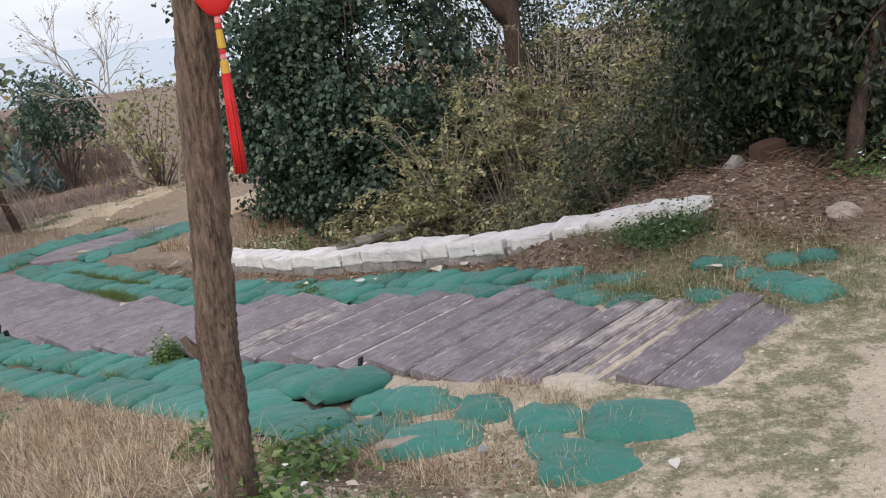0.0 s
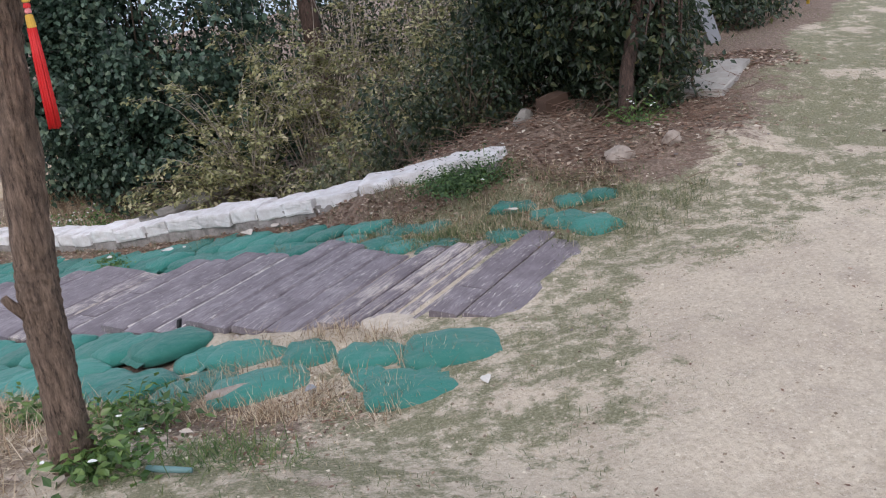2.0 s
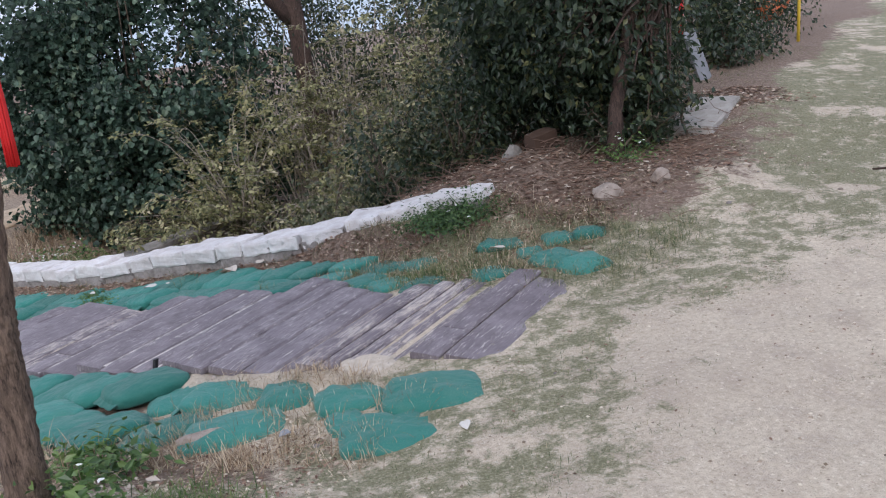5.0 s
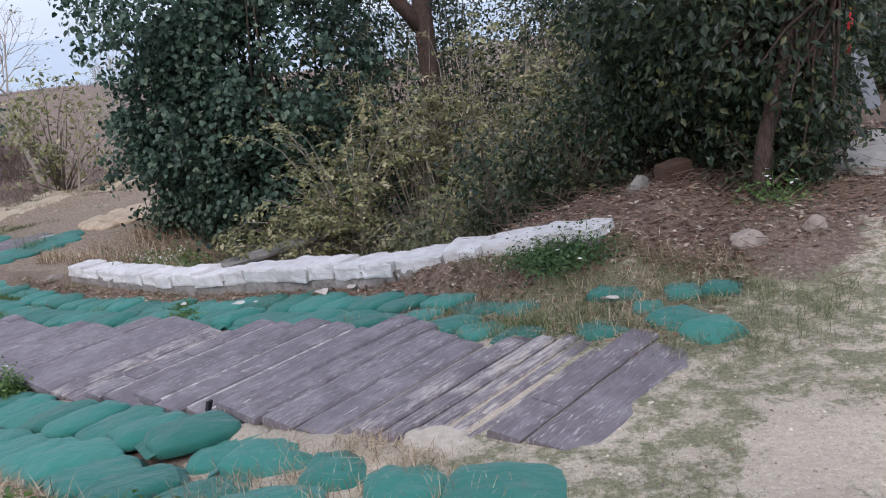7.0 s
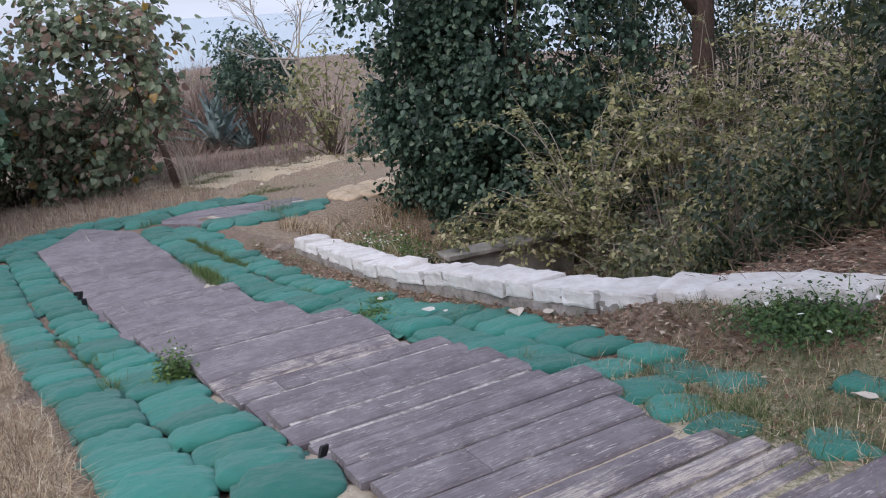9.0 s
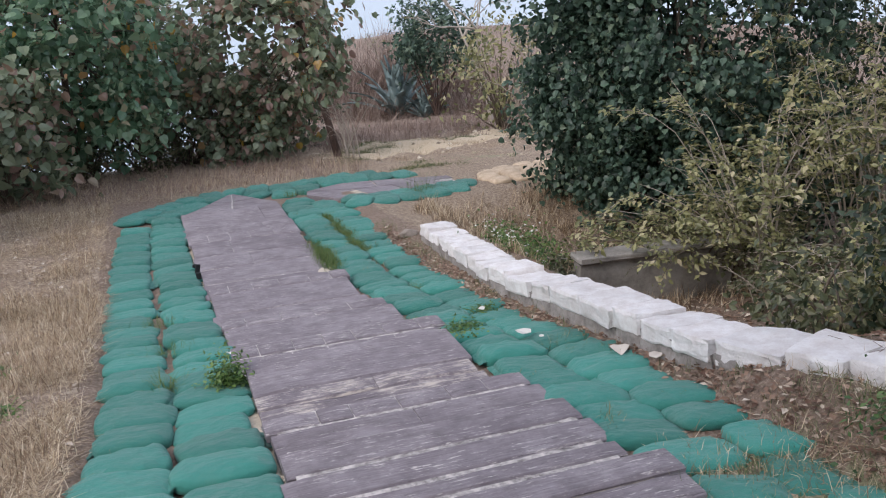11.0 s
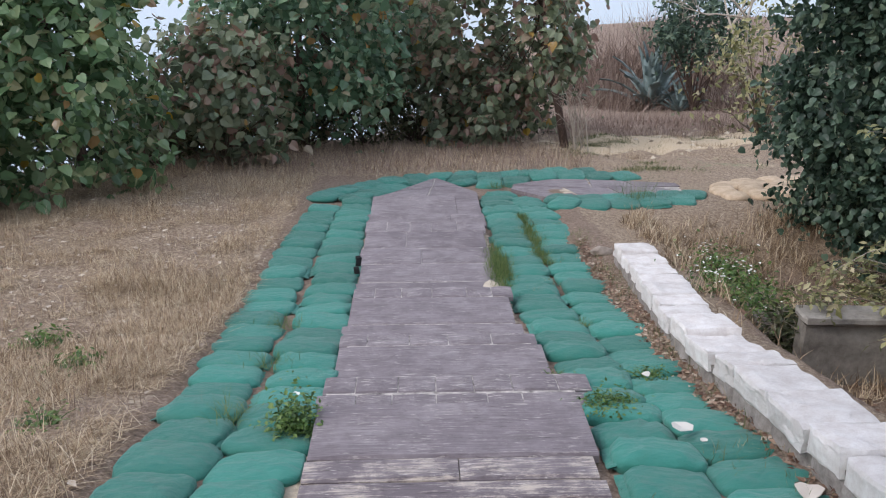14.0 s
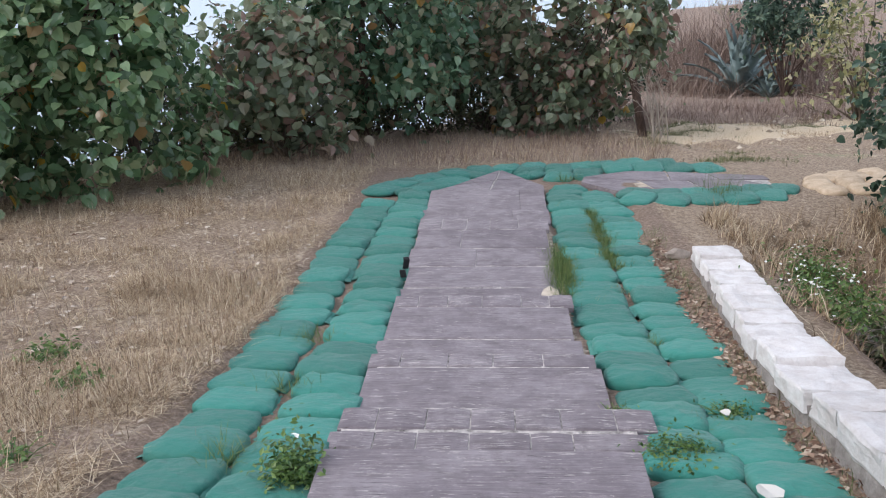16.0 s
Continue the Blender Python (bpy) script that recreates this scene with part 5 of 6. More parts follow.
blade_field("dry_grass", "tall dry grass on the far slope", "grass", wild, 0.28, REED, 5, 0.05, 1.1)


brush = scatter(rng, 22000, 16.3, 22.0, -1.0, 11.0, lambda s, w: 0.25 + 0.75 * step01(patches(s, w, 0.8, 81), 0.36, 0.52), 900, 0.14)
blade_field("dry_brush", "dark reddish-brown brush behind the sand bank", "brush", brush, 0.34, REED, 31, 0.045, 1.0)
bank_grass = scatter(rng, 9000, 13.4, 17.0, 1.6, 9.5, lambda s, w: step01(patches(s, w, 1.4, 83), 0.44, 0.56), 420, 0.07)
blade_field("dry_grass", "straw-coloured grass tufts on the sand bank", "grass", bank_grass, 0.11, HAY, 32, 0.016, 1.2)
hill = scatter(rng, 12000, 24.0, 75.0, -5.0, 45.0, lambda s, w: np.clip(patches(s, w, 0.25, 71) * 4 - 1.4, 0.05, 1), 900, 0.6)
blade_field("dry_brush", "low pinkish-brown brush over the far hillside", "brush", hill, 0.55, REED, 18, 0.16, 0.9)


def turf_density(s, w):
    x = ORIGIN[0] + s * DOWN[0] + w * SIDE[0]
    y = ORIGIN[1] + s * DOWN[1] + w * SIDE[1]
    return turf_mask(x, y)


turf = scatter(rng, 170000, -4.5, 1.2, -3.6, 8.0, turf_density)
blade_field("turf", "short patchy green and yellowing turf on sand", "grass", turf, 0.022, GRASS, 6, 0.013, 1.25)
seam = scatter(rng, 5200, 0.9, 9.8, 0.44, 1.3, lambda s, w: np.clip(patches(s * 1.0, w * 3.0, 1.7, 9) * 2.2 - 0.75, 0, 1) * (0.35 + 0.65 * (1 - step01(s, 1.2, 2.2))), 260, 0.035)
blade_field("grass_tufts", "short grass growing between the sandbags", "grass", seam + np.array([0, 0, 0.02]), 0.075, GRASS, 7, 0.018, 0.7)
head = scatter(rng, 12000, -0.4, 1.8, 0.48, 1.6, None, 170, 0.065)
blade_field("grass_tufts", "half-dry grass round the sunken sandbags", "grass", head + np.array([0, 0, 0.015]), 0.05, GRASS, 8, 0.014, 0.9)
head = scatter(rng, 5000, 0.0, 1.3, -1.6, -0.75, None, 90, 0.05)
blade_field("dry_grass", "thin dry grass round the sunken sandbags", "grass", head + np.array([0, 0, 0.01]), 0.07, HAY, 9, 0.014, 0.9)
for s, w, ds, dw, n, h in [(7.25, 0.44, 0.30, 0.05, 3000, 0.085), (8.15, 0.86, 0.30, 0.07, 900, 0.06), (9.78, 2.2, 0.10, 0.12, 160, 0.34), (10.8, 0.74, 0.07, 0.10, 130, 0.12), (5.73, -1.10, 0.05, 0.10, 120, 0.10), (4.02, -1.11, 0.05, 0.04, 110, 0.12), (4.9, -1.05, 0.05, 0.09, 110, 0.10), (0.29, -1.90, 0.12, 0.12, 520, 0.085), (0.95, 0.62, 0.2, 0.1, 500, 0.08)]:
    p = at(s, w)
    c = np.array([p[0], p[1], 0.0]) + (rng.normal(size=(n, 1)) * ds) * np.array([*DOWN, 0]) + (rng.normal(size=(n, 1)) * dw) * np.array([*SIDE, 0])
    c[:, 2] = ground_z(c[:, 0], c[:, 1]) + (0.03 if -1.5 < w < 1.2 and s > 1 else 0)
    blade_field("grass_tuft", "tuft of long green grass", "grass", c, h, FRESH_GRASS, int(100 * s), 0.016, 1.0 if h < 0.3 else 0.6)


def weed(s, w, radius, height, count, seed, size=0.035, flowers=0, lift=0.0, label="low green leafy weed", leaf=None):
    r = np.random.default_rng(seed)
    p = on_ground(s, w, lift)
    root = thing("weed", Matrix.Translation(p), label, "plant", "weeds")
    g, st = Geo(), Geo()
    pts = np.stack([r.normal(size=count) * radius * 0.5, r.normal(size=count) * radius * 0.5, np.abs(r.normal(size=count)) * height * 0.5 + 0.01], -1)
    leaf_geo(g, r, pts, unit(pts + np.array([0, 0, 0.08])), size, "oval", 0.1, 0.6)
    for q in pts[:: max(1, count // 26)]:
        st.tube([(q[0] * 0.3, q[1] * 0.3, -0.02), (q[0] * 0.7, q[1] * 0.7, q[2] * 0.6), tuple(q)], [0.003, 0.0025, 0.0015], 4, False)
    finish("foliage", g.mesh("foliage"), leaf or LEAF_GREEN, root)
    finish("stem", st.mesh("stem"), LEAF_GREEN, root)
    if flowers:
        f = Geo()
        q = np.stack([r.normal(size=flowers) * radius * 0.6, r.normal(size=flowers) * radius * 0.6, height * r.uniform(0.7, 1.35, flowers)], -1)
        for k in range(3):
            leaf_geo(f, r, q, np.tile([0, 0, 1.0], (flowers, 1)), 0.016, "round", 0.0, 0.3)
        finish("blossom", f.mesh("blossom"), FLOWER, root)
    return root


weed(1.22, 1.32, 0.25, 0.12, 2300, 1, 0.028, 6, 0.0, "dark leafy weed with small white flowers at the wall", LEAF_WEED)
weed(1.05, 1.45, 0.20, 0.15, 800, 2, 0.028, 3, 0.0, "low dark green leafy weed at the wall", LEAF_WEED)
weed(0.95, -1.75, 0.20, 0.10, 520, 3, 0.045, 0, 0.0, "fresh green weed at the tree's foot")
weed(1.43, -1.84, 0.16, 0.12, 330, 4, 0.045)
weed(0.53, -2.15, 0.17, 0.12, 420, 5, 0.045, 4, 0.0, "green weed with white flowers at the tree's foot")
weed(3.80, -0.77, 0.10, 0.18, 1300, 6, 0.030, 1, 0.0, "bright green weed beside the step's edge")
weed(4.05, 0.66, 0.13, 0.04, 900, 7, 0.022, 0, 0.045)
weed(4.55, 0.50, 0.08, 0.04, 110, 8, 0.022, 0, 0.02)
weed(4.55, 0.98, 0.09, 0.03, 260, 9, 0.020, 0, 0.05)
weed(5.29, -2.47, 0.16, 0.08, 220, 10, 0.04)
weed(4.86, -2.12, 0.14, 0.08, 180, 11, 0.04)
weed(3.9, -1.9, 0.12, 0.06, 90, 12, 0.035)
weed(0.30, 2.40, 0.22, 0.16, 240, 13, 0.034, 9, 0.0, "weed with white flowers under the dark tree")
for k, (s, w) in enumerate([(6.7, 2.1), (6.2, 2.0), (7.3, 2.7), (8.2, 2.6), (7.0, 3.4)]):
    weed(s, w, 0.32, 0.24, 900, 30 + k, 0.042, 24, 0.0, "sprawling dark green weed with white flowers behind the wall")


tuft = scatter(rng, 16000, -3.5, 0.6, -2.8, 5.0, turf_density, 420, 0.05)
blade_field("grass_tufts", "low green grass tufts on the sand", "grass", tuft, 0.034, GRASS, 17, 0.011, 1.1)


def dead_leaves(name, label, pts, size, seed):
    r = np.random.default_rng(seed)
    g = Geo()
    leaf_geo(g, r, pts + np.array([0, 0, 0.012]), np.tile([0, 0, 2.2], (len(pts), 1)), size, "oval", 0.0, 0.45)
    return tagged(finish(name, g.mesh(name), LITTER), label, "leaves", kind="stuff")


def litter_density(s, w):
    return step01(w, 1.2, 1.7) * (1 - step01(s, 1.9, 2.6)) * step01(s + 0.3 * np.sin(3 * w), -0.4, 0.2)


dead_leaves("leaf_litter", "brown dead leaves and twigs below the dark tree", scatter(rng, 15000, -0.6, 2.4, 1.2, 5.0, litter_density), 0.045, 1)
dead_leaves("leaf_litter", "brown dead leaves along the foot of the wall", scatter(rng, 2400, 1.3, 8.0, 1.08, 1.26), 0.042, 2)
dead_leaves("leaf_litter", "brown dead leaves among the sunken sandbags", scatter(rng, 1500, 0.1, 2.4, 0.55, 1.65), 0.042, 6)
dead_leaves("leaf_litter", "brown dead leaves in the hollow behind the wall", scatter(rng, 2600, 2.0, 6.5, 1.9, 4.5), 0.06, 3)
dead_leaves("leaf_litter", "dead leaves scattered over sandy ground", scatter(rng, 260, -2.0, 1.2, -2.6, 1.4), 0.020, 4)
dead_leaves("leaf_litter", "dead leaves and bits on reddish soil beside the sunken bags", scatter(rng, 700, 0.1, 1.5, -1.95, -1.2), 0.024, 7)
dead_leaves("leaf_litter", "dead leaves below the seaward trees", scatter(rng, 1800, 5.0, 12.5, -6.5, -2.2, lambda s, w: step01(-w, 2.2, 5.5)), 0.06, 5)
chips = Geo()
cp = scatter(rng, 1500, 0.6, 10.5, -4.6, -1.5, lambda s, w: np.clip(patches(s, w, 1.3, 51) * 4 - 1.5, 0.03, 1))
leaf_geo(chips, rng, cp + np.array([0, 0, 0.02]), np.tile([0, 0, 2.6], (len(cp), 1)), 0.06, "oval", 0.0, 0.4)
tagged(finish("husk_chips", chips.mesh("husk_chips"), PALE_CHIP), "bleached husks and chips strewn over the dry grass", "debris", kind="stuff")
foot = scatter(rng, 2600, 1.4, 8.2, 1.12, 1.3, None, 120, 0.05)
blade_field("grass_tufts", "mixed green and dry grass at the foot of the white wall", "grass", foot, 0.07, GRASS, 13, 0.014, 0.8)
mat_ = scatter(rng, 3200, 0.2, 1.9, 0.50, 1.7, None, 130, 0.07)
blade_field("dry_grass", "matted dry grass among the sunken sandbags", "grass", mat_ + np.array([0, 0, 0.02]), 0.08, HAY, 14, 0.014, 1.2)
for s, w, ds, dw, n, h in [(2.3, -2.35, 0.32, 0.26, 900, 0.30), (1.75, -2.6, 0.3, 0.25, 600, 0.24), (3.1, -2.6, 0.35, 0.3, 700, 0.26)]:
    c = np.concatenate([ORIGIN + (s + rng.normal(size=(n, 1)) * ds) * DOWN + (w + rng.normal(size=(n, 1)) * dw) * SIDE, np.zeros((n, 1))], 1)
    c[:, 2] = ground_z(c[:, 0], c[:, 1])
    blade_field("straw_heap", "tangled heap of long dry straw beside the sandbags", "straw", c, h * 0.8, HAY if s > 2 else REED, int(70 * s), 0.018, 1.9)
lush = scatter(rng, 3200, 5.6, 9.2, 0.80, 0.88, lambda s, w: np.clip(patches(s, w, 1.5, 61) * 5 - 2.0, 0, 1), 120, 0.035)
blade_field("grass_tufts", "green grass growing in the seam between the sandbags", "grass", lush + np.array([0, 0, 0.035]), 0.06, FRESH_GRASS, 16, 0.014, 0.8)
tw = Geo()
for k in range(620):
    s, w = rng.uniform(-0.3, 1.9), rng.uniform(1.45, 3.8)
    p = np.array(on_ground(s, w, 0.01 + rng.uniform(0, 0.05)))
    a, ln = rng.uniform(0, 6.28), rng.uniform(0.08, 0.3)
    q = np.array([math.cos(a), math.sin(a), rng.uniform(-0.05, 0.4)]) * ln
    tw.tube([tuple(p), tuple(p + q * 0.5 + rng.normal(size=3) * 0.02), tuple(p + q)], [0.0028, 0.002, 0.001], 4, False)
tagged(finish("twig_pile", tw.mesh("twig_pile"), RED_TWIG), "tangle of dry twigs on the leaf litter", "twigs", kind="stuff")

# dry reed thicket, small trees and shrubs on the far slope
for k, (x, y, r, h, n) in enumerate([(-14.6, 29.2, 1.7, 2.9, 1700), (-16.6, 28.4, 1.4, 2.4, 1200), (-12.4, 30.0, 1.3, 1.6, 900), (-15.8, 26.6, 0.9, 1.3, 600), (-10.6, 26.6, 0.9, 0.7, 600)]):
    c = np.stack([x + rng.normal(size=n) * r * 0.5, y + rng.normal(size=n) * r * 0.5, np.zeros(n)], -1)
    c[:, 2] = ground_z(c[:, 0], c[:, 1])
    ob = blade_field("reed_thicket", "tall pinkish-brown dry reeds behind the agave", "reeds", c, h, REED, 200 + k, 0.12, 0.35)
bush("small_tree", "small dark green tree behind the agave", "tree", (-11.6, 25.6), [((-11.5, 25.6, -0.3), (1.35, 1.2, 1.0), 3200, 90, 0.2)], 0.17, "oval", LEAF_DARK, DARK_BARK, 14, 0.035, 301, 0.3)
bush("small_tree", "sparse yellowish shrub on the dry slope", "shrub", (-7.0, 20.0), [((-7.0, 20.1, -0.6), (1.1, 1.0, 1.1), 950, 60, 0.2)], 0.15, "oval", LEAF_YELLOW, TWIG, 30, 0.025, 302, 0.3)


def bare_tree(x, y, height, lean, seed, label):
    r = np.random.default_rng(seed)
    z = float(ground_z(x, y))
    root = thing("bare_tree", Matrix.Translation((x, y, z)), label, "tree")
    g, tips = Geo(), []

    def grow(p, way, ln, rad, depth):
        q = p + way * ln
        g.tube([tuple(p), tuple((p + q) / 2 + r.normal(size=3) * ln * 0.05), tuple(q)], [rad, rad * 0.85, rad * 0.68], 5, False)
        if depth == 0:
            tips.append(q)
            return
        for _ in range(3 if depth in (5, 3, 2) else 2):
            d = unit(way + r.normal(size=3) * 0.42 + np.array([0, 0, 0.12]))
            grow(q, d, ln * r.uniform(0.6, 0.85), rad * 0.62, depth - 1)

    grow(np.array([0, 0, -0.1]), unit(np.array([lean, 0, 1.0])), height * 0.27, height * 0.014, 6)
    finish("limb", g.mesh("limb"), PALE_TWIG, root, smooth=True)
    lf = Geo()
    pts = np.array(tips)[r.permutation(len(tips))[:90]]
    leaf_geo(lf, r, pts, np.tile([0, 0, 1.0], (len(pts), 1)), 0.11, "oval", 0.6)
    finish("foliage", lf.mesh("foliage"), LEAF_YELLOW, root)
    return root


bare_tree(-8.3, 22.4, 5.0, -0.25, 1, "nearly bare pale-limbed tree on the dry slope")
bare_tree(-6.2, 22.0, 3.4, 0.15, 2, "bare grey sapling on the dry slope")
bare_tree(-6.1, 18.6, 2.3, 0.1, 4, "bare grey brushy shrub on the dry slope")
bare_tree(-5.0, 17.4, 1.9, -0.1, 5, "bare pinkish brushy shrub beyond the landing")
bare_tree(-15.0, 28.6, 3.2, 0.05, 3, "bare thin sapling among dry reeds")
# brush round the agave
for k, (x, y, r, h, n) in enumerate([(-13.6, 25.2, 1.0, 0.8, 500), (-14.6, 26.2, 0.8, 1.5, 600), (-12.0, 26.8, 0.9, 1.0, 500)]):
    c = np.stack([x + rng.normal(size=n) * r * 0.5, y + rng.normal(size=n) * r * 0.4, np.zeros(n)], -1)
    c[:, 2] = ground_z(c[:, 0], c[:, 1])
    blade_field("dry_brush", "grey-pink dry brush round the agave", "brush", c, h, REED, 230 + k, 0.07, 0.6)
lawn = scatter(rng, 30000, 11.8, 16.5, 2.0, 9.0, lambda s, w: np.clip(patches(s, w, 0.9, 44) * 4 - 1.6, 0, 1), 500, 0.12)
blade_field("grass_tufts", "thin green grass on the tan sand beyond the landing", "grass", lawn, 0.06, GRASS, 12, 0.03, 0.8)

# ---- tree in the foreground, with a hanging ornament ----
def front_tree():
    x, y = -0.815, 2.42
    z = float(ground_z(x, y))
    root = thing("tree", Matrix.Translation((x, y, z)), "young brown-barked tree with a red ornament hung on it", "tree")
    g = Geo()
    spine = [(-0.004, 0, -0.12, 0.085), (0.0, 0, 0.0, 0.072), (0.014, 0, 0.12, 0.064), (0.026, 0, 0.33, 0.060), (0.034, 0, 0.50, 0.061), (0.042, 0, 0.60, 0.064), (0.055, 0, 0.70, 0.059), (0.10, 0, 1.06, 0.057), (0.126, 0, 1.31, 0.057), (0.165, 0, 1.54, 0.058), (0.19, 0.02, 1.9, 0.062), (0.22, 0.03, 2.35, 0.056)]
    fine = []
    for (a, b) in zip(spine[:-1], spine[1:]):
        for k in range(12):
            q = k / 12
            fine.append(tuple(p + (r - p) * q for p, r in zip(a, b)))
    fine.append(spine[-1])
    g.tube([p[:3] for p in fine], [p[3] * (1 + 0.03 * math.sin(4.6 * i)) for i, p in enumerate(fine)], 56)
    me = g.mesh("trunk")
    for v in me.vertices:
        d = noise.noise(Vector((v.co.x * 30, v.co.y * 30, v.co.z * 6))) * 0.007 - abs(noise.noise(Vector((v.co.x * 75, v.co.y * 75, v.co.z * 20)))) * 0.011
        v.co.x += d * v.co.x / 0.08
        v.co.y += d * v.co.y / 0.08
    finish("trunk", me, BARK, root, smooth=True)
    st = Geo()
    st.tube([(0.01, -0.02, 0.52), (-0.032, -0.045, 0.585), (-0.044, -0.05, 0.61)], [0.022, 0.015, 0.012], 10)
    finish("branch_stub", st.mesh("branch_stub"), BARK, root, "sawn-off branch stub", True)
    r = np.random.default_rng(5)
    lb, lf = Geo(), Geo()
    pts, out, cl = crown_points(r, (0.2, 0, 3.3), (1.3, 1.2, 0.8), 2600, 110, 0.16)
    limbs(lb, r, (0.22, 0.03, 2.33), cl[:14], 0.035)
    leaf_geo(lf, r, pts, out, 0.11, "oval")
    finish("limb", lb.mesh("limb"), BARK, root, smooth=True)
    finish("crown", lf.mesh("crown"), LEAF_OLIVE, root)


front_tree()


def ornament(x, y, z, scale, label, full=True, sway=(0.0, 0.0)):
    """A knotted silk ornament with gold beads and a long tassel; (x, y, z) is the tassel's lower end."""
    root = thing("hanging_ornament", Matrix.Translation((x, y, z)), label, "ornament")
    sx, sy = sway

    def line(v):
        return (sx * v, sy * v, v * scale)

    def bead(name, v, r, h, mat):
        bm = bmesh.new()
        bmesh.ops.create_cone(bm, cap_ends=True, segments=14, radius1=r * scale, radius2=r * scale * 0.85, depth=h * scale)
        bmesh.ops.bevel(bm, geom=bm.edges[:], offset=r * scale * 0.2, segments=2, affect="EDGES")
        ob = part(name, bm, mat, root, smooth=False)
        ob.location = line(v)

    g = Geo()
    r = np.random.default_rng(9)
    for k in range(70):
        a, q = r.uniform(0, 6.28), r.random() ** 0.5
        cx, cy = 0.017 * q * math.cos(a) * scale, 0.017 * q * math.sin(a) * scale
        low = r.uniform(0, 0.012)
        pts = [line(low), line(0.11), line(0.22), line(0.335)]
        pts = [(p[0] + cx * f, p[1] + cy * f, p[2]) for p, f in zip(pts, (1.15, 1.1, 1.0, 0.75))]
        g.tube(pts, [0.0035 * scale] * 4, 5)
    finish("tassel", g.mesh("tassel"), RED_CLOTH, root, "long red silk tassel", True)
    bead("collar", 0.355, 0.016, 0.045, GOLD)
    if full:
        bead("bead", 0.388, 0.012, 0.016, PINK)
        bead("bead", 0.405, 0.013, 0.016, RED_CLOTH)
        bead("knot", 0.445, 0.014, 0.06, GOLD)
        bead("bead", 0.485, 0.013, 0.016, RED_CLOTH)
        bead("bead", 0.505, 0.012, 0.02, PINK)
        bm = bmesh.new()
        bmesh.ops.create_uvsphere(bm, u_segments=24, v_segments=14, radius=1)
        for v in bm.verts:
            v.co.x *= 0.062 * scale * (1 + 0.06 * math.cos(4 * math.atan2(v.co.z, v.co.x)))
            v.co.z *= 0.070 * scale
            v.co.y *= 0.024 * scale
        ob = part("pendant", bm, RED_CLOTH, root, "padded red silk pendant", True)
        ob.location = line(0.585)
        bm = bmesh.new()
        bmesh.ops.create_cone(bm, cap_ends=True, segments=20, radius1=0.034 * scale, radius2=0.03 * scale, depth=0.052 * scale, matrix=Matrix.Rotation(math.pi / 2, 4, "X"))
        ob = part("medallion", bm, GOLD, root, "gold medallion")
        ob.location = line(0.598)
        g = Geo()
        g.tube([line(0.65), line(0.75), line(0.85)], [0.003] * 3, 6)
        finish("cord", g.mesh("cord"), RED_CLOTH, root)
    else:
        g = Geo()
        g.tube([line(0.375), line(0.6), line(1.0)], [0.004] * 3, 6)
        finish("cord", g.mesh("cord"), RED_CLOTH, root)


ornament(-0.600, 2.36, 1.205, 0.81, "red and gold knotted ornament with a tassel hanging from the trunk", True, (0.02, 0.0))
ornament(4.39, 8.15, 0.74, 1.15, "red tassel hanging from a roadside tree", False, (0.06, 0.0))


# ---- stones, slabs and small things ----
def boulder(name, label, x, y, sx, sy, sz, seed, mat, turn=0.0, sink=0.25):
    r = random.Random(seed)
    bm = bmesh.new()
    bmesh.ops.create_icosphere(bm, subdivisions=3, radius=0.5)
    o = Vector((r.uniform(0, 40), r.uniform(0, 40), 0))
    for v in bm.verts:
        d = noise.noise(v.co * 2.2 + o) * 0.45 + noise.noise(v.co * 6 + o) * 0.12
        v.co *= 1 + d
        for ax in (Vector((0.6, 0.3, 0.74)), Vector((-0.7, 0.5, 0.5)), Vector((0.2, -0.9, 0.4))):
            over = v.co.dot(ax) - 0.36
            if over > 0:
                v.co -= ax * over * 0.8
        v.co = Vector((v.co.x * sx, v.co.y * sy, v.co.z * sz))
    ob = part(name, bm, mat)
    ob.matrix_world = pose(x, y, float(ground_z(x, y)) + sz * (0.5 - sink), 0, 0, turn)
    return tagged(ob, label, "rock")


boulder("rock", "pale tan rock on the leaf litter", 2.20, 5.02, 0.20, 0.12, 0.13, 1, TAN_STONE, 150, 0.25)
boulder("rock", "small tan rock on the leaf litter", 2.55, 4.98, 0.14, 0.10, 0.11, 2, TAN_STONE, 10)
boulder("rock", "grey-white rock above the end of the wall", 1.95, 6.22, 0.20, 0.16, 0.15, 3, OLD_CONCRETE, 20, 0.34)
p = on_ground(7.35, 1.30)
boulder("rock", "pale stone at the lower end of the wall", p[0], p[1], 0.2, 0.13, 0.09, 5, TAN_STONE, 60)
rnd = random.Random(4)
for k in range(70):
    s, w = rnd.uniform(-3, 1.4), rnd.uniform(-3.4, 3.2)
    if k > 45:
        s, w = rnd.uniform(3, 9), rnd.uniform(-3.5, -1.55)
    p = on_ground(s, w)
    q = rnd.uniform(0.010, 0.032)
    boulder("pebble", "small pale pebble on sandy ground", p[0], p[1], q * 1.3, q, q * 0.7, k + 20, rnd.choice([TAN_STONE, GREY_STONE]), rnd.uniform(0, 180))

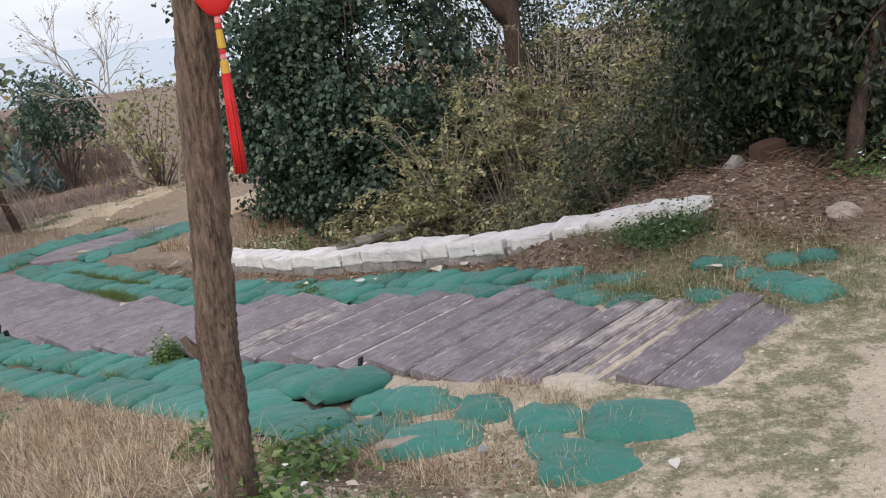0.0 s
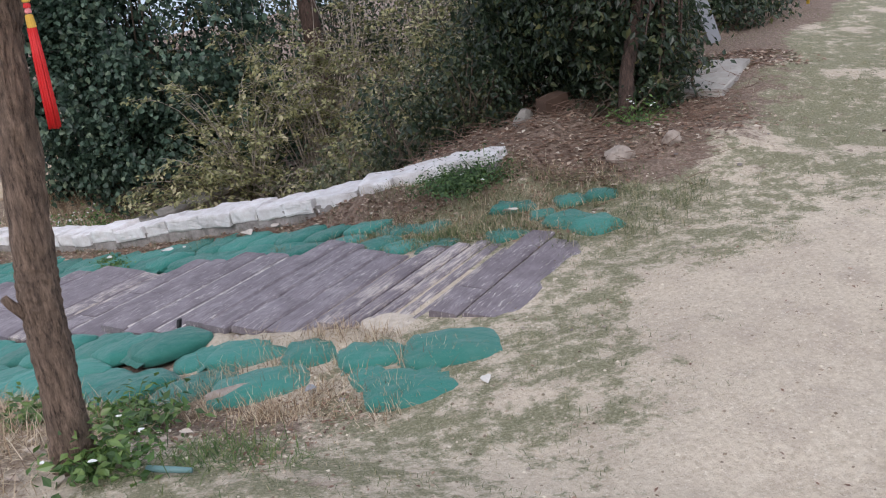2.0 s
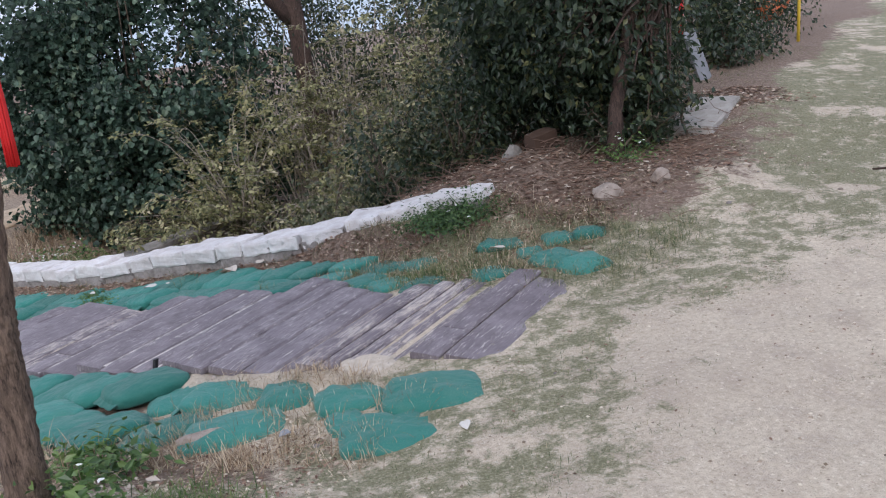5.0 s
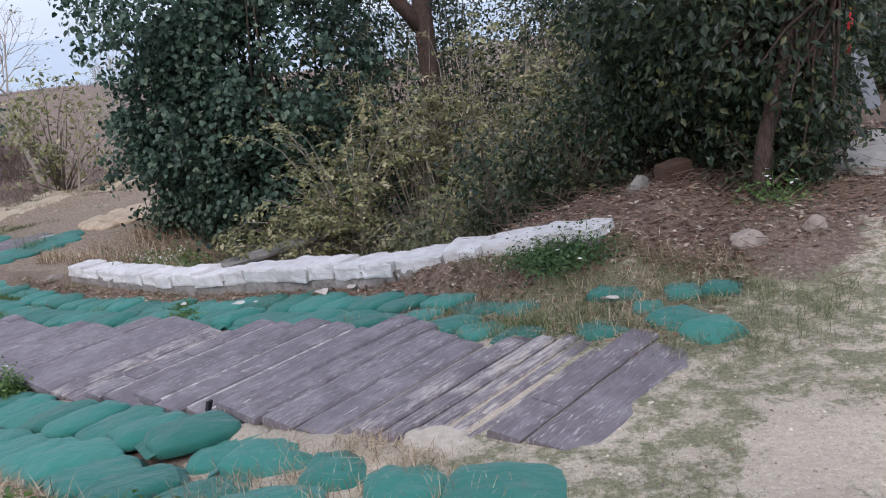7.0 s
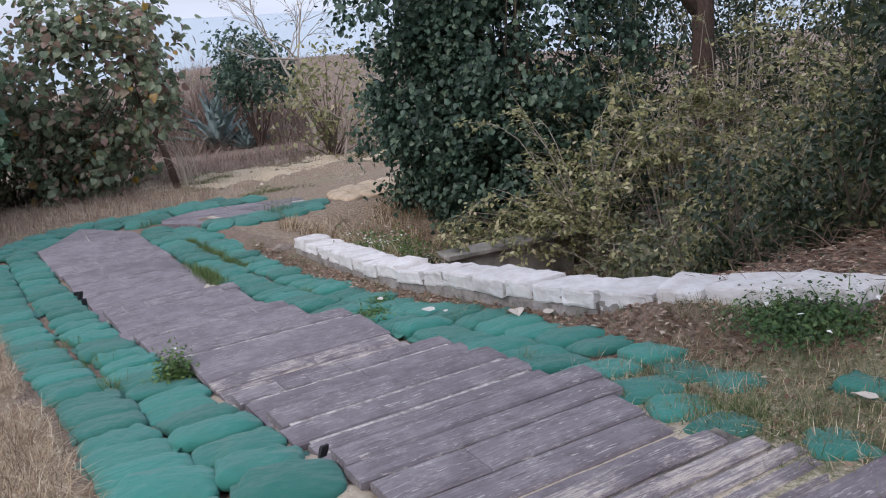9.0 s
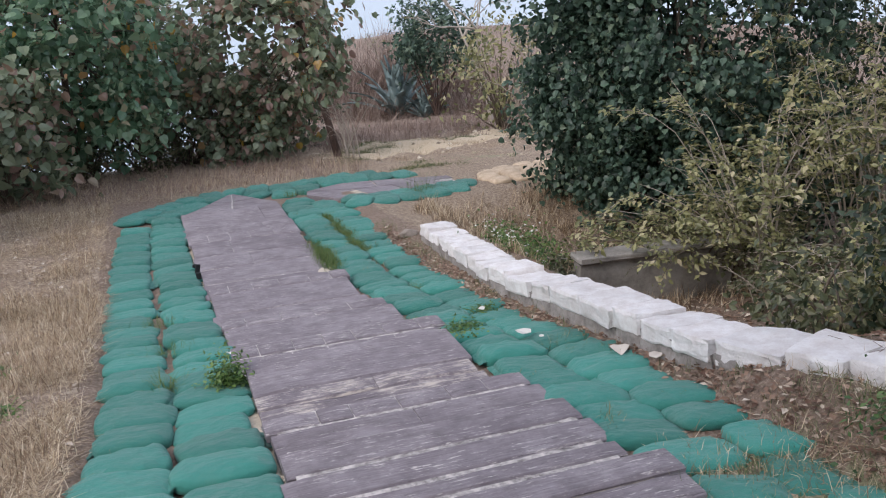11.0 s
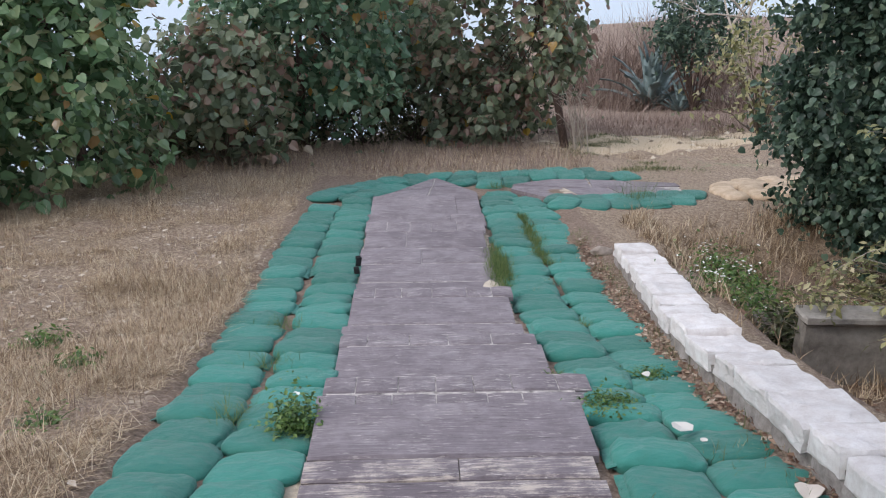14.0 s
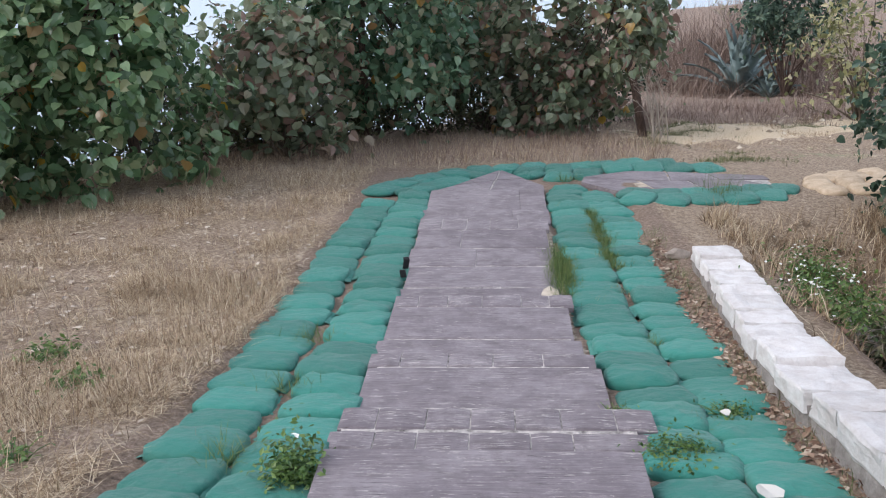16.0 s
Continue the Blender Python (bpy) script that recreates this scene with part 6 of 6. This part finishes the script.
def gravel(name, label, pts, lo, hi, mat, seed):
    """Grains and clods strewn over the ground: small uneven eight-sided stones, as one stuff object."""
    r = np.random.default_rng(seed)
    tpl = np.array([(1, 0, 0), (0, 1, 0), (-1, 0, 0), (0, -1, 0), (0, 0, 0.7), (0, 0, -0.7)], float)
    faces = [(0, 1, 4), (1, 2, 4), (2, 3, 4), (3, 0, 4), (1, 0, 5), (2, 1, 5), (3, 2, 5), (0, 3, 5)]
    n = len(pts)
    a, size = r.uniform(0, 6.283, n), lo + (hi - lo) * r.random(n) ** 3
    v = tpl[None] * size[:, None, None] * r.uniform(0.6, 1.2, size=(n, 6, 1))
    x = v[..., 0] * np.cos(a)[:, None] - v[..., 1] * np.sin(a)[:, None]
    y = v[..., 0] * np.sin(a)[:, None] + v[..., 1] * np.cos(a)[:, None]
    g = Geo()
    g.many(np.stack([x, y, v[..., 2]], -1) + pts[:, None, :] + np.array([0, 0, 0.004]), faces)
    return tagged(finish(name, g.mesh(name), mat), label, "gravel", kind="stuff")


CLOD = leaf_material("sandy_clod", [(0.0, (0.20, 0.15, 0.105)), (0.5, (0.46, 0.37, 0.28)), (1.0, (0.80, 0.71, 0.58))], 0.9, 0.0)
gravel("gravel", "coarse sandy grit and clods on the trodden ground", scatter(rng, 12000, -3.6, 1.0, -2.8, 4.5), 0.002, 0.010, CLOD, 1)
gravel("gravel", "pale grit and stones on the sand bank", scatter(rng, 900, 13.5, 18.5, 1.5, 9.0), 0.01, 0.07, CLOD, 2)
gravel("gravel", "crumbs of reddish soil beside the sunken bags", scatter(rng, 2200, 0.0, 1.6, -2.0, -1.1), 0.003, 0.014, CLOD, 3)

crate = thing("brown_block", pose(2.16, 6.15, float(ground_z(2.16, 6.15)) + 0.03, 6, -8, 20), "rusty brown block lying above the wall's end", "block")
rough_block("body", 0.23, 0.12, 0.12, 3, RUST, crate, Matrix.Identity(4), 0.008)

slab = thing("concrete_slab", pose(3.66, 6.40, float(ground_z(3.66, 6.40)) + 0.0, 0, 0, 48), "pale concrete slab beside the upper path", "slab")
rough_block("slab", 1.15, 0.38, 0.10, 5, CONCRETE, slab, pose(0, 0, -0.03, 0, -2, 0), 0.014)

board = thing("leaning_board", pose(4.70, 8.22, float(ground_z(4.70, 8.22)) - 0.03, 0, -26, 20), "grey weathered board leaning in the bushes", "board")
rough_block("board", 0.17, 0.05, 0.62, 6, GREY_BOARD, board, Matrix.Identity(4), 0.004)

# headwall in the hollow behind the low wall
hw = thing("concrete_headwall", Matrix.Identity(4), "stained low concrete wall in the overgrown hollow", "wall")
a, b = np.array([-1.54, 9.34]), np.array([-0.42, 10.40])
ln = float(np.linalg.norm(b - a))
m = pose(float((a + b)[0] / 2), float((a + b)[1] / 2), -1.75, 0, 0, math.degrees(math.atan2(*(b - a)[::-1])))
rough_block("wall_face", ln, 0.16, 0.80, 8, OLD_CONCRETE, hw, m, 0.01)
rough_block("coping", ln + 0.02, 0.26, 0.05, 9, OLD_CONCRETE, hw, m @ Matrix.Translation((0, 0, 0.79)), 0.006)

# half-buried pale log behind the wall
g = Geo()
a, b = on_ground(7.75, 2.45, 0.06), on_ground(6.85, 2.70, 0.07)
lg = [a + (b - a) * q + Vector((0, 0, 0.012 * math.sin(5 * q))) for q in (0, 0.25, 0.5, 0.75, 1.0)]
g.tube([tuple(v - a) for v in lg], [0.06, 0.085, 0.09, 0.085, 0.07], 14)
log = finish("log", g.mesh("log"), GREY_LOG, smooth=True)
log.location = a
tagged(log, "weathered grey log lying among weeds behind the wall", "log")

# sandy bags of the path beyond the landing
for row in range(5):
    for k in range(7):
        ob = lay_bag(9.86 + 0.25 * row + 0.02 * k, 3.22 + 0.33 * k + 0.07 * row + 0.05 * (row - 1.5) ** 2, 84 + bag_rnd.uniform(-8, 8), 0.85, 0.74, 0.85, -0.022, label="worn sand-coloured bag of the lower path", group="sandy bags of the lower path")
        ob.data = TAN_BAGS[(row + k) % len(TAN_BAGS)]

# worn sand filling the broken step edges
def sand_patch(s, w, ls, lw, h, seed):
    p = on_ground(s, w)
    bm = bmesh.new()
    bmesh.ops.create_icosphere(bm, subdivisions=4, radius=1)
    o = Vector((seed * 3.1, seed, 0))
    for v in bm.verts:
        v.co *= 1 + 0.30 * noise.noise(v.co * 1.6 + o)
        v.co = Vector((v.co.x * lw, v.co.y * ls, v.co.z * h))
    ob = part("sand_patch", bm, SAND, smooth=True)
    ob.matrix_world = pose(p[0], p[1], tread_z(s) - 0.002, 0, 0, YAW)
    return tagged(ob, "pale sand washed over the broken step edge", "sand", "sand on the steps")


for k, (s, w, ls, lw, h) in enumerate([(0.50, -0.60, 0.14, 0.14, 0.006), (6.65, 0.33, 0.18, 0.06, 0.005)]):
    sand_patch(s, w, ls, lw, h, k)


def mound(name, label, s, w, ls, lw, h, turn, mat, seed):
    bm = bmesh.new()
    bmesh.ops.create_icosphere(bm, subdivisions=4, radius=1)
    o = Vector((seed * 2.3, seed, 0))
    for v in bm.verts:
        v.co *= 1 + 0.35 * noise.noise(v.co * 1.7 + o) + 0.06 * noise.noise(v.co * 7 + o)
        v.co = Vector((v.co.x * lw, v.co.y * ls, v.co.z * h))
    ob = part(name, bm, mat, smooth=True)
    ob.matrix_world = Matrix.Translation(on_ground(s, w, 0.012)) @ pose(0, 0, 0, 0, 0, YAW + turn)
    return tagged(ob, label, "sand")


mound("spilt_sand", "pale sand spilling from a torn green sandbag", 0.80, -1.31, 0.06, 0.14, 0.036, -48, PINK_SAND, 3)
plank_ob = thing("old_plank", Matrix.Translation(on_ground(4.35, 3.35, 0.03)) @ pose(0, 0, 0, 3, -4, YAW + 38), "weathered grey plank lying in the hollow", "plank")
rough_block("board", 1.1, 0.16, 0.035, 12, GREY_LOG, plank_ob, Matrix.Identity(4), 0.006)
RUBBER = plain_material("black_rubber", (0.02, 0.02, 0.022), 0.7)
for s, w, h, turn in [(7.30, -0.73, 0.10, 20), (7.10, -0.72, 0.07, -15), (7.45, -0.74, 0.06, 5), (1.78, -0.73, 0.05, 30)]:
    strip = thing("rubber_strip", Matrix.Translation(on_ground(s, w, 0.03)) @ pose(0, 0, 0, 12, turn * 0.4, YAW + turn), "torn black rubber strip at the planks' edge", "strip", "rubber strips")
    rough_block("strip", 0.045, 0.012, h, int(100 * s), RUBBER, strip, Matrix.Identity(4), 0.006)


def scrap(name, label, category, s, w, size, mat, seed, lift=0.06, shape="round"):
    r = np.random.default_rng(seed)
    g = Geo()
    leaf_geo(g, r, np.zeros((1, 3)), np.array([[0, 0, 2.5]]), size, shape, 0.0, 0.25)
    ob = finish(name, g.mesh(name), mat)
    ob.modifiers.new("thickness", "SOLIDIFY").thickness = 0.003
    ob.location = on_ground(s, w, lift)
    return tagged(ob, label, category)


PALE_LEAF = plain_material("pale_dry_leaf", (0.62, 0.55, 0.48), 0.8, 30, 0.4)
scrap("dry_leaf", "large curled whitish dry leaf on a sandbag", "leaf", 3.62, 0.88, 0.085, PAPER, 1, 0.088)
scrap("dry_leaf", "small pale dry leaf on a sandbag", "leaf", 3.50, 0.92, 0.045, PAPER, 2, 0.088)
scrap("dry_leaf", "pale scrap on a sandbag", "leaf", 4.45, 0.95, 0.045, PAPER, 3, 0.088)
scrap("dry_leaf", "curled tan dry leaf beside the wall", "leaf", 3.05, 1.14, 0.09, PALE_LEAF, 4, 0.06)
scrap("dry_leaf", "tan dry leaf beside the wall", "leaf", 2.75, 1.15, 0.08, PALE_LEAF, 5, 0.06)
scrap("dry_leaf", "large tan dry leaf near the sunken bags", "leaf", 0.62, 0.98, 0.09, PALE_LEAF, 6, 0.06)
scrap("litter_scrap", "crumpled grey scrap on the sand", "litter", 0.45, -1.24, 0.08, GREY_BOARD, 7, 0.03)
scrap("litter_scrap", "crumpled clear scrap on the sand", "litter", -0.22, -1.05, 0.05, PAPER, 8, 0.02)
scrap("litter_scrap", "white scrap at the step's edge", "litter", 3.88, -0.68, 0.06, PAPER, 9, 0.04)
g = Geo()
g.tube([(0, 0, 0), (0.08, 0.0, 0.003), (0.15, 0.01, 0)], [0.011, 0.011, 0.009], 8)
tube_ob = finish("plastic_tube", g.mesh("plastic_tube"), plain_material("faded_teal_plastic", (0.13, 0.24, 0.24), 0.6), smooth=True)
tube_ob.matrix_world = Matrix.Translation(on_ground(0.36, -2.13, 0.02)) @ pose(0, 0, 0, 0, 0, -30)
tagged(tube_ob, "faded teal plastic tube among weeds", "tube")
g = Geo()
g.tube([(0, 0, 0), (0.2, 0.02, 0.01), (0.42, 0, 0)], [0.014, 0.016, 0.012], 7)
stick = finish("stick", g.mesh("stick"), DARK_BARK, smooth=True)
stick.matrix_world = Matrix.Translation((3.95, 4.75, float(ground_z(4.0, 4.7)) + 0.008)) @ pose(0, 0, 0, 0, 0, -35) @ Matrix.Scale(0.5, 4)
tagged(stick, "short dark stick lying on the path", "stick")
g = Geo()
g.tube([(0, 0, 0.0), (0.005, 0, 0.5), (0.02, 0, 1.4)], [0.022, 0.02, 0.02], 10)
pole = finish("yellow_pole", g.mesh("yellow_pole"), plain_material("yellow_paint", (0.70, 0.48, 0.05), 0.5), smooth=True)
pole.location = (7.0, 10.0, float(ground_z(7.0, 10.0)) - 0.05)
tagged(pole, "thin yellow pole beside the upper path", "pole")
tyre = thing("tyre_planter", pose(8.3, 12.6, float(ground_z(8.3, 12.6)) + 0.55, 90, 12, 30), "orange and black painted tyre beside the upper path", "tyre")
bm = bmesh.new()
prev = []
for i in range(28):
    a = 2 * math.pi * i / 28
    ring = [bm.verts.new(((0.42 + 0.14 * math.cos(b)) * math.cos(a), (0.42 + 0.14 * math.cos(b)) * math.sin(a), 0.13 * math.sin(b))) for b in [2 * math.pi * j / 12 for j in range(12)]]
    prev.append(ring)
for i in range(28):
    for j in range(12):
        bm.faces.new((prev[i][j], prev[(i + 1) % 28][j], prev[(i + 1) % 28][(j + 1) % 12], prev[i][(j + 1) % 12]))
part("tyre", bm, ORANGE, tyre, smooth=True)
bm = bmesh.new()
bmesh.ops.create_grid(bm, x_segments=2, y_segments=30, size=1)
for v in bm.verts:
    x, y = 9.55 + v.co.x * 0.9 + v.co.y * 5 * 0.76, 9.3 + v.co.y * 5 * 1.0 - v.co.x * 0.7
    v.co = Vector((x, y, float(ground_z(x, y)) + 0.035))
tagged(part("road", bm, ASPHALT, smooth=True), "pale concrete road edge above the path", "road", kind="structure")
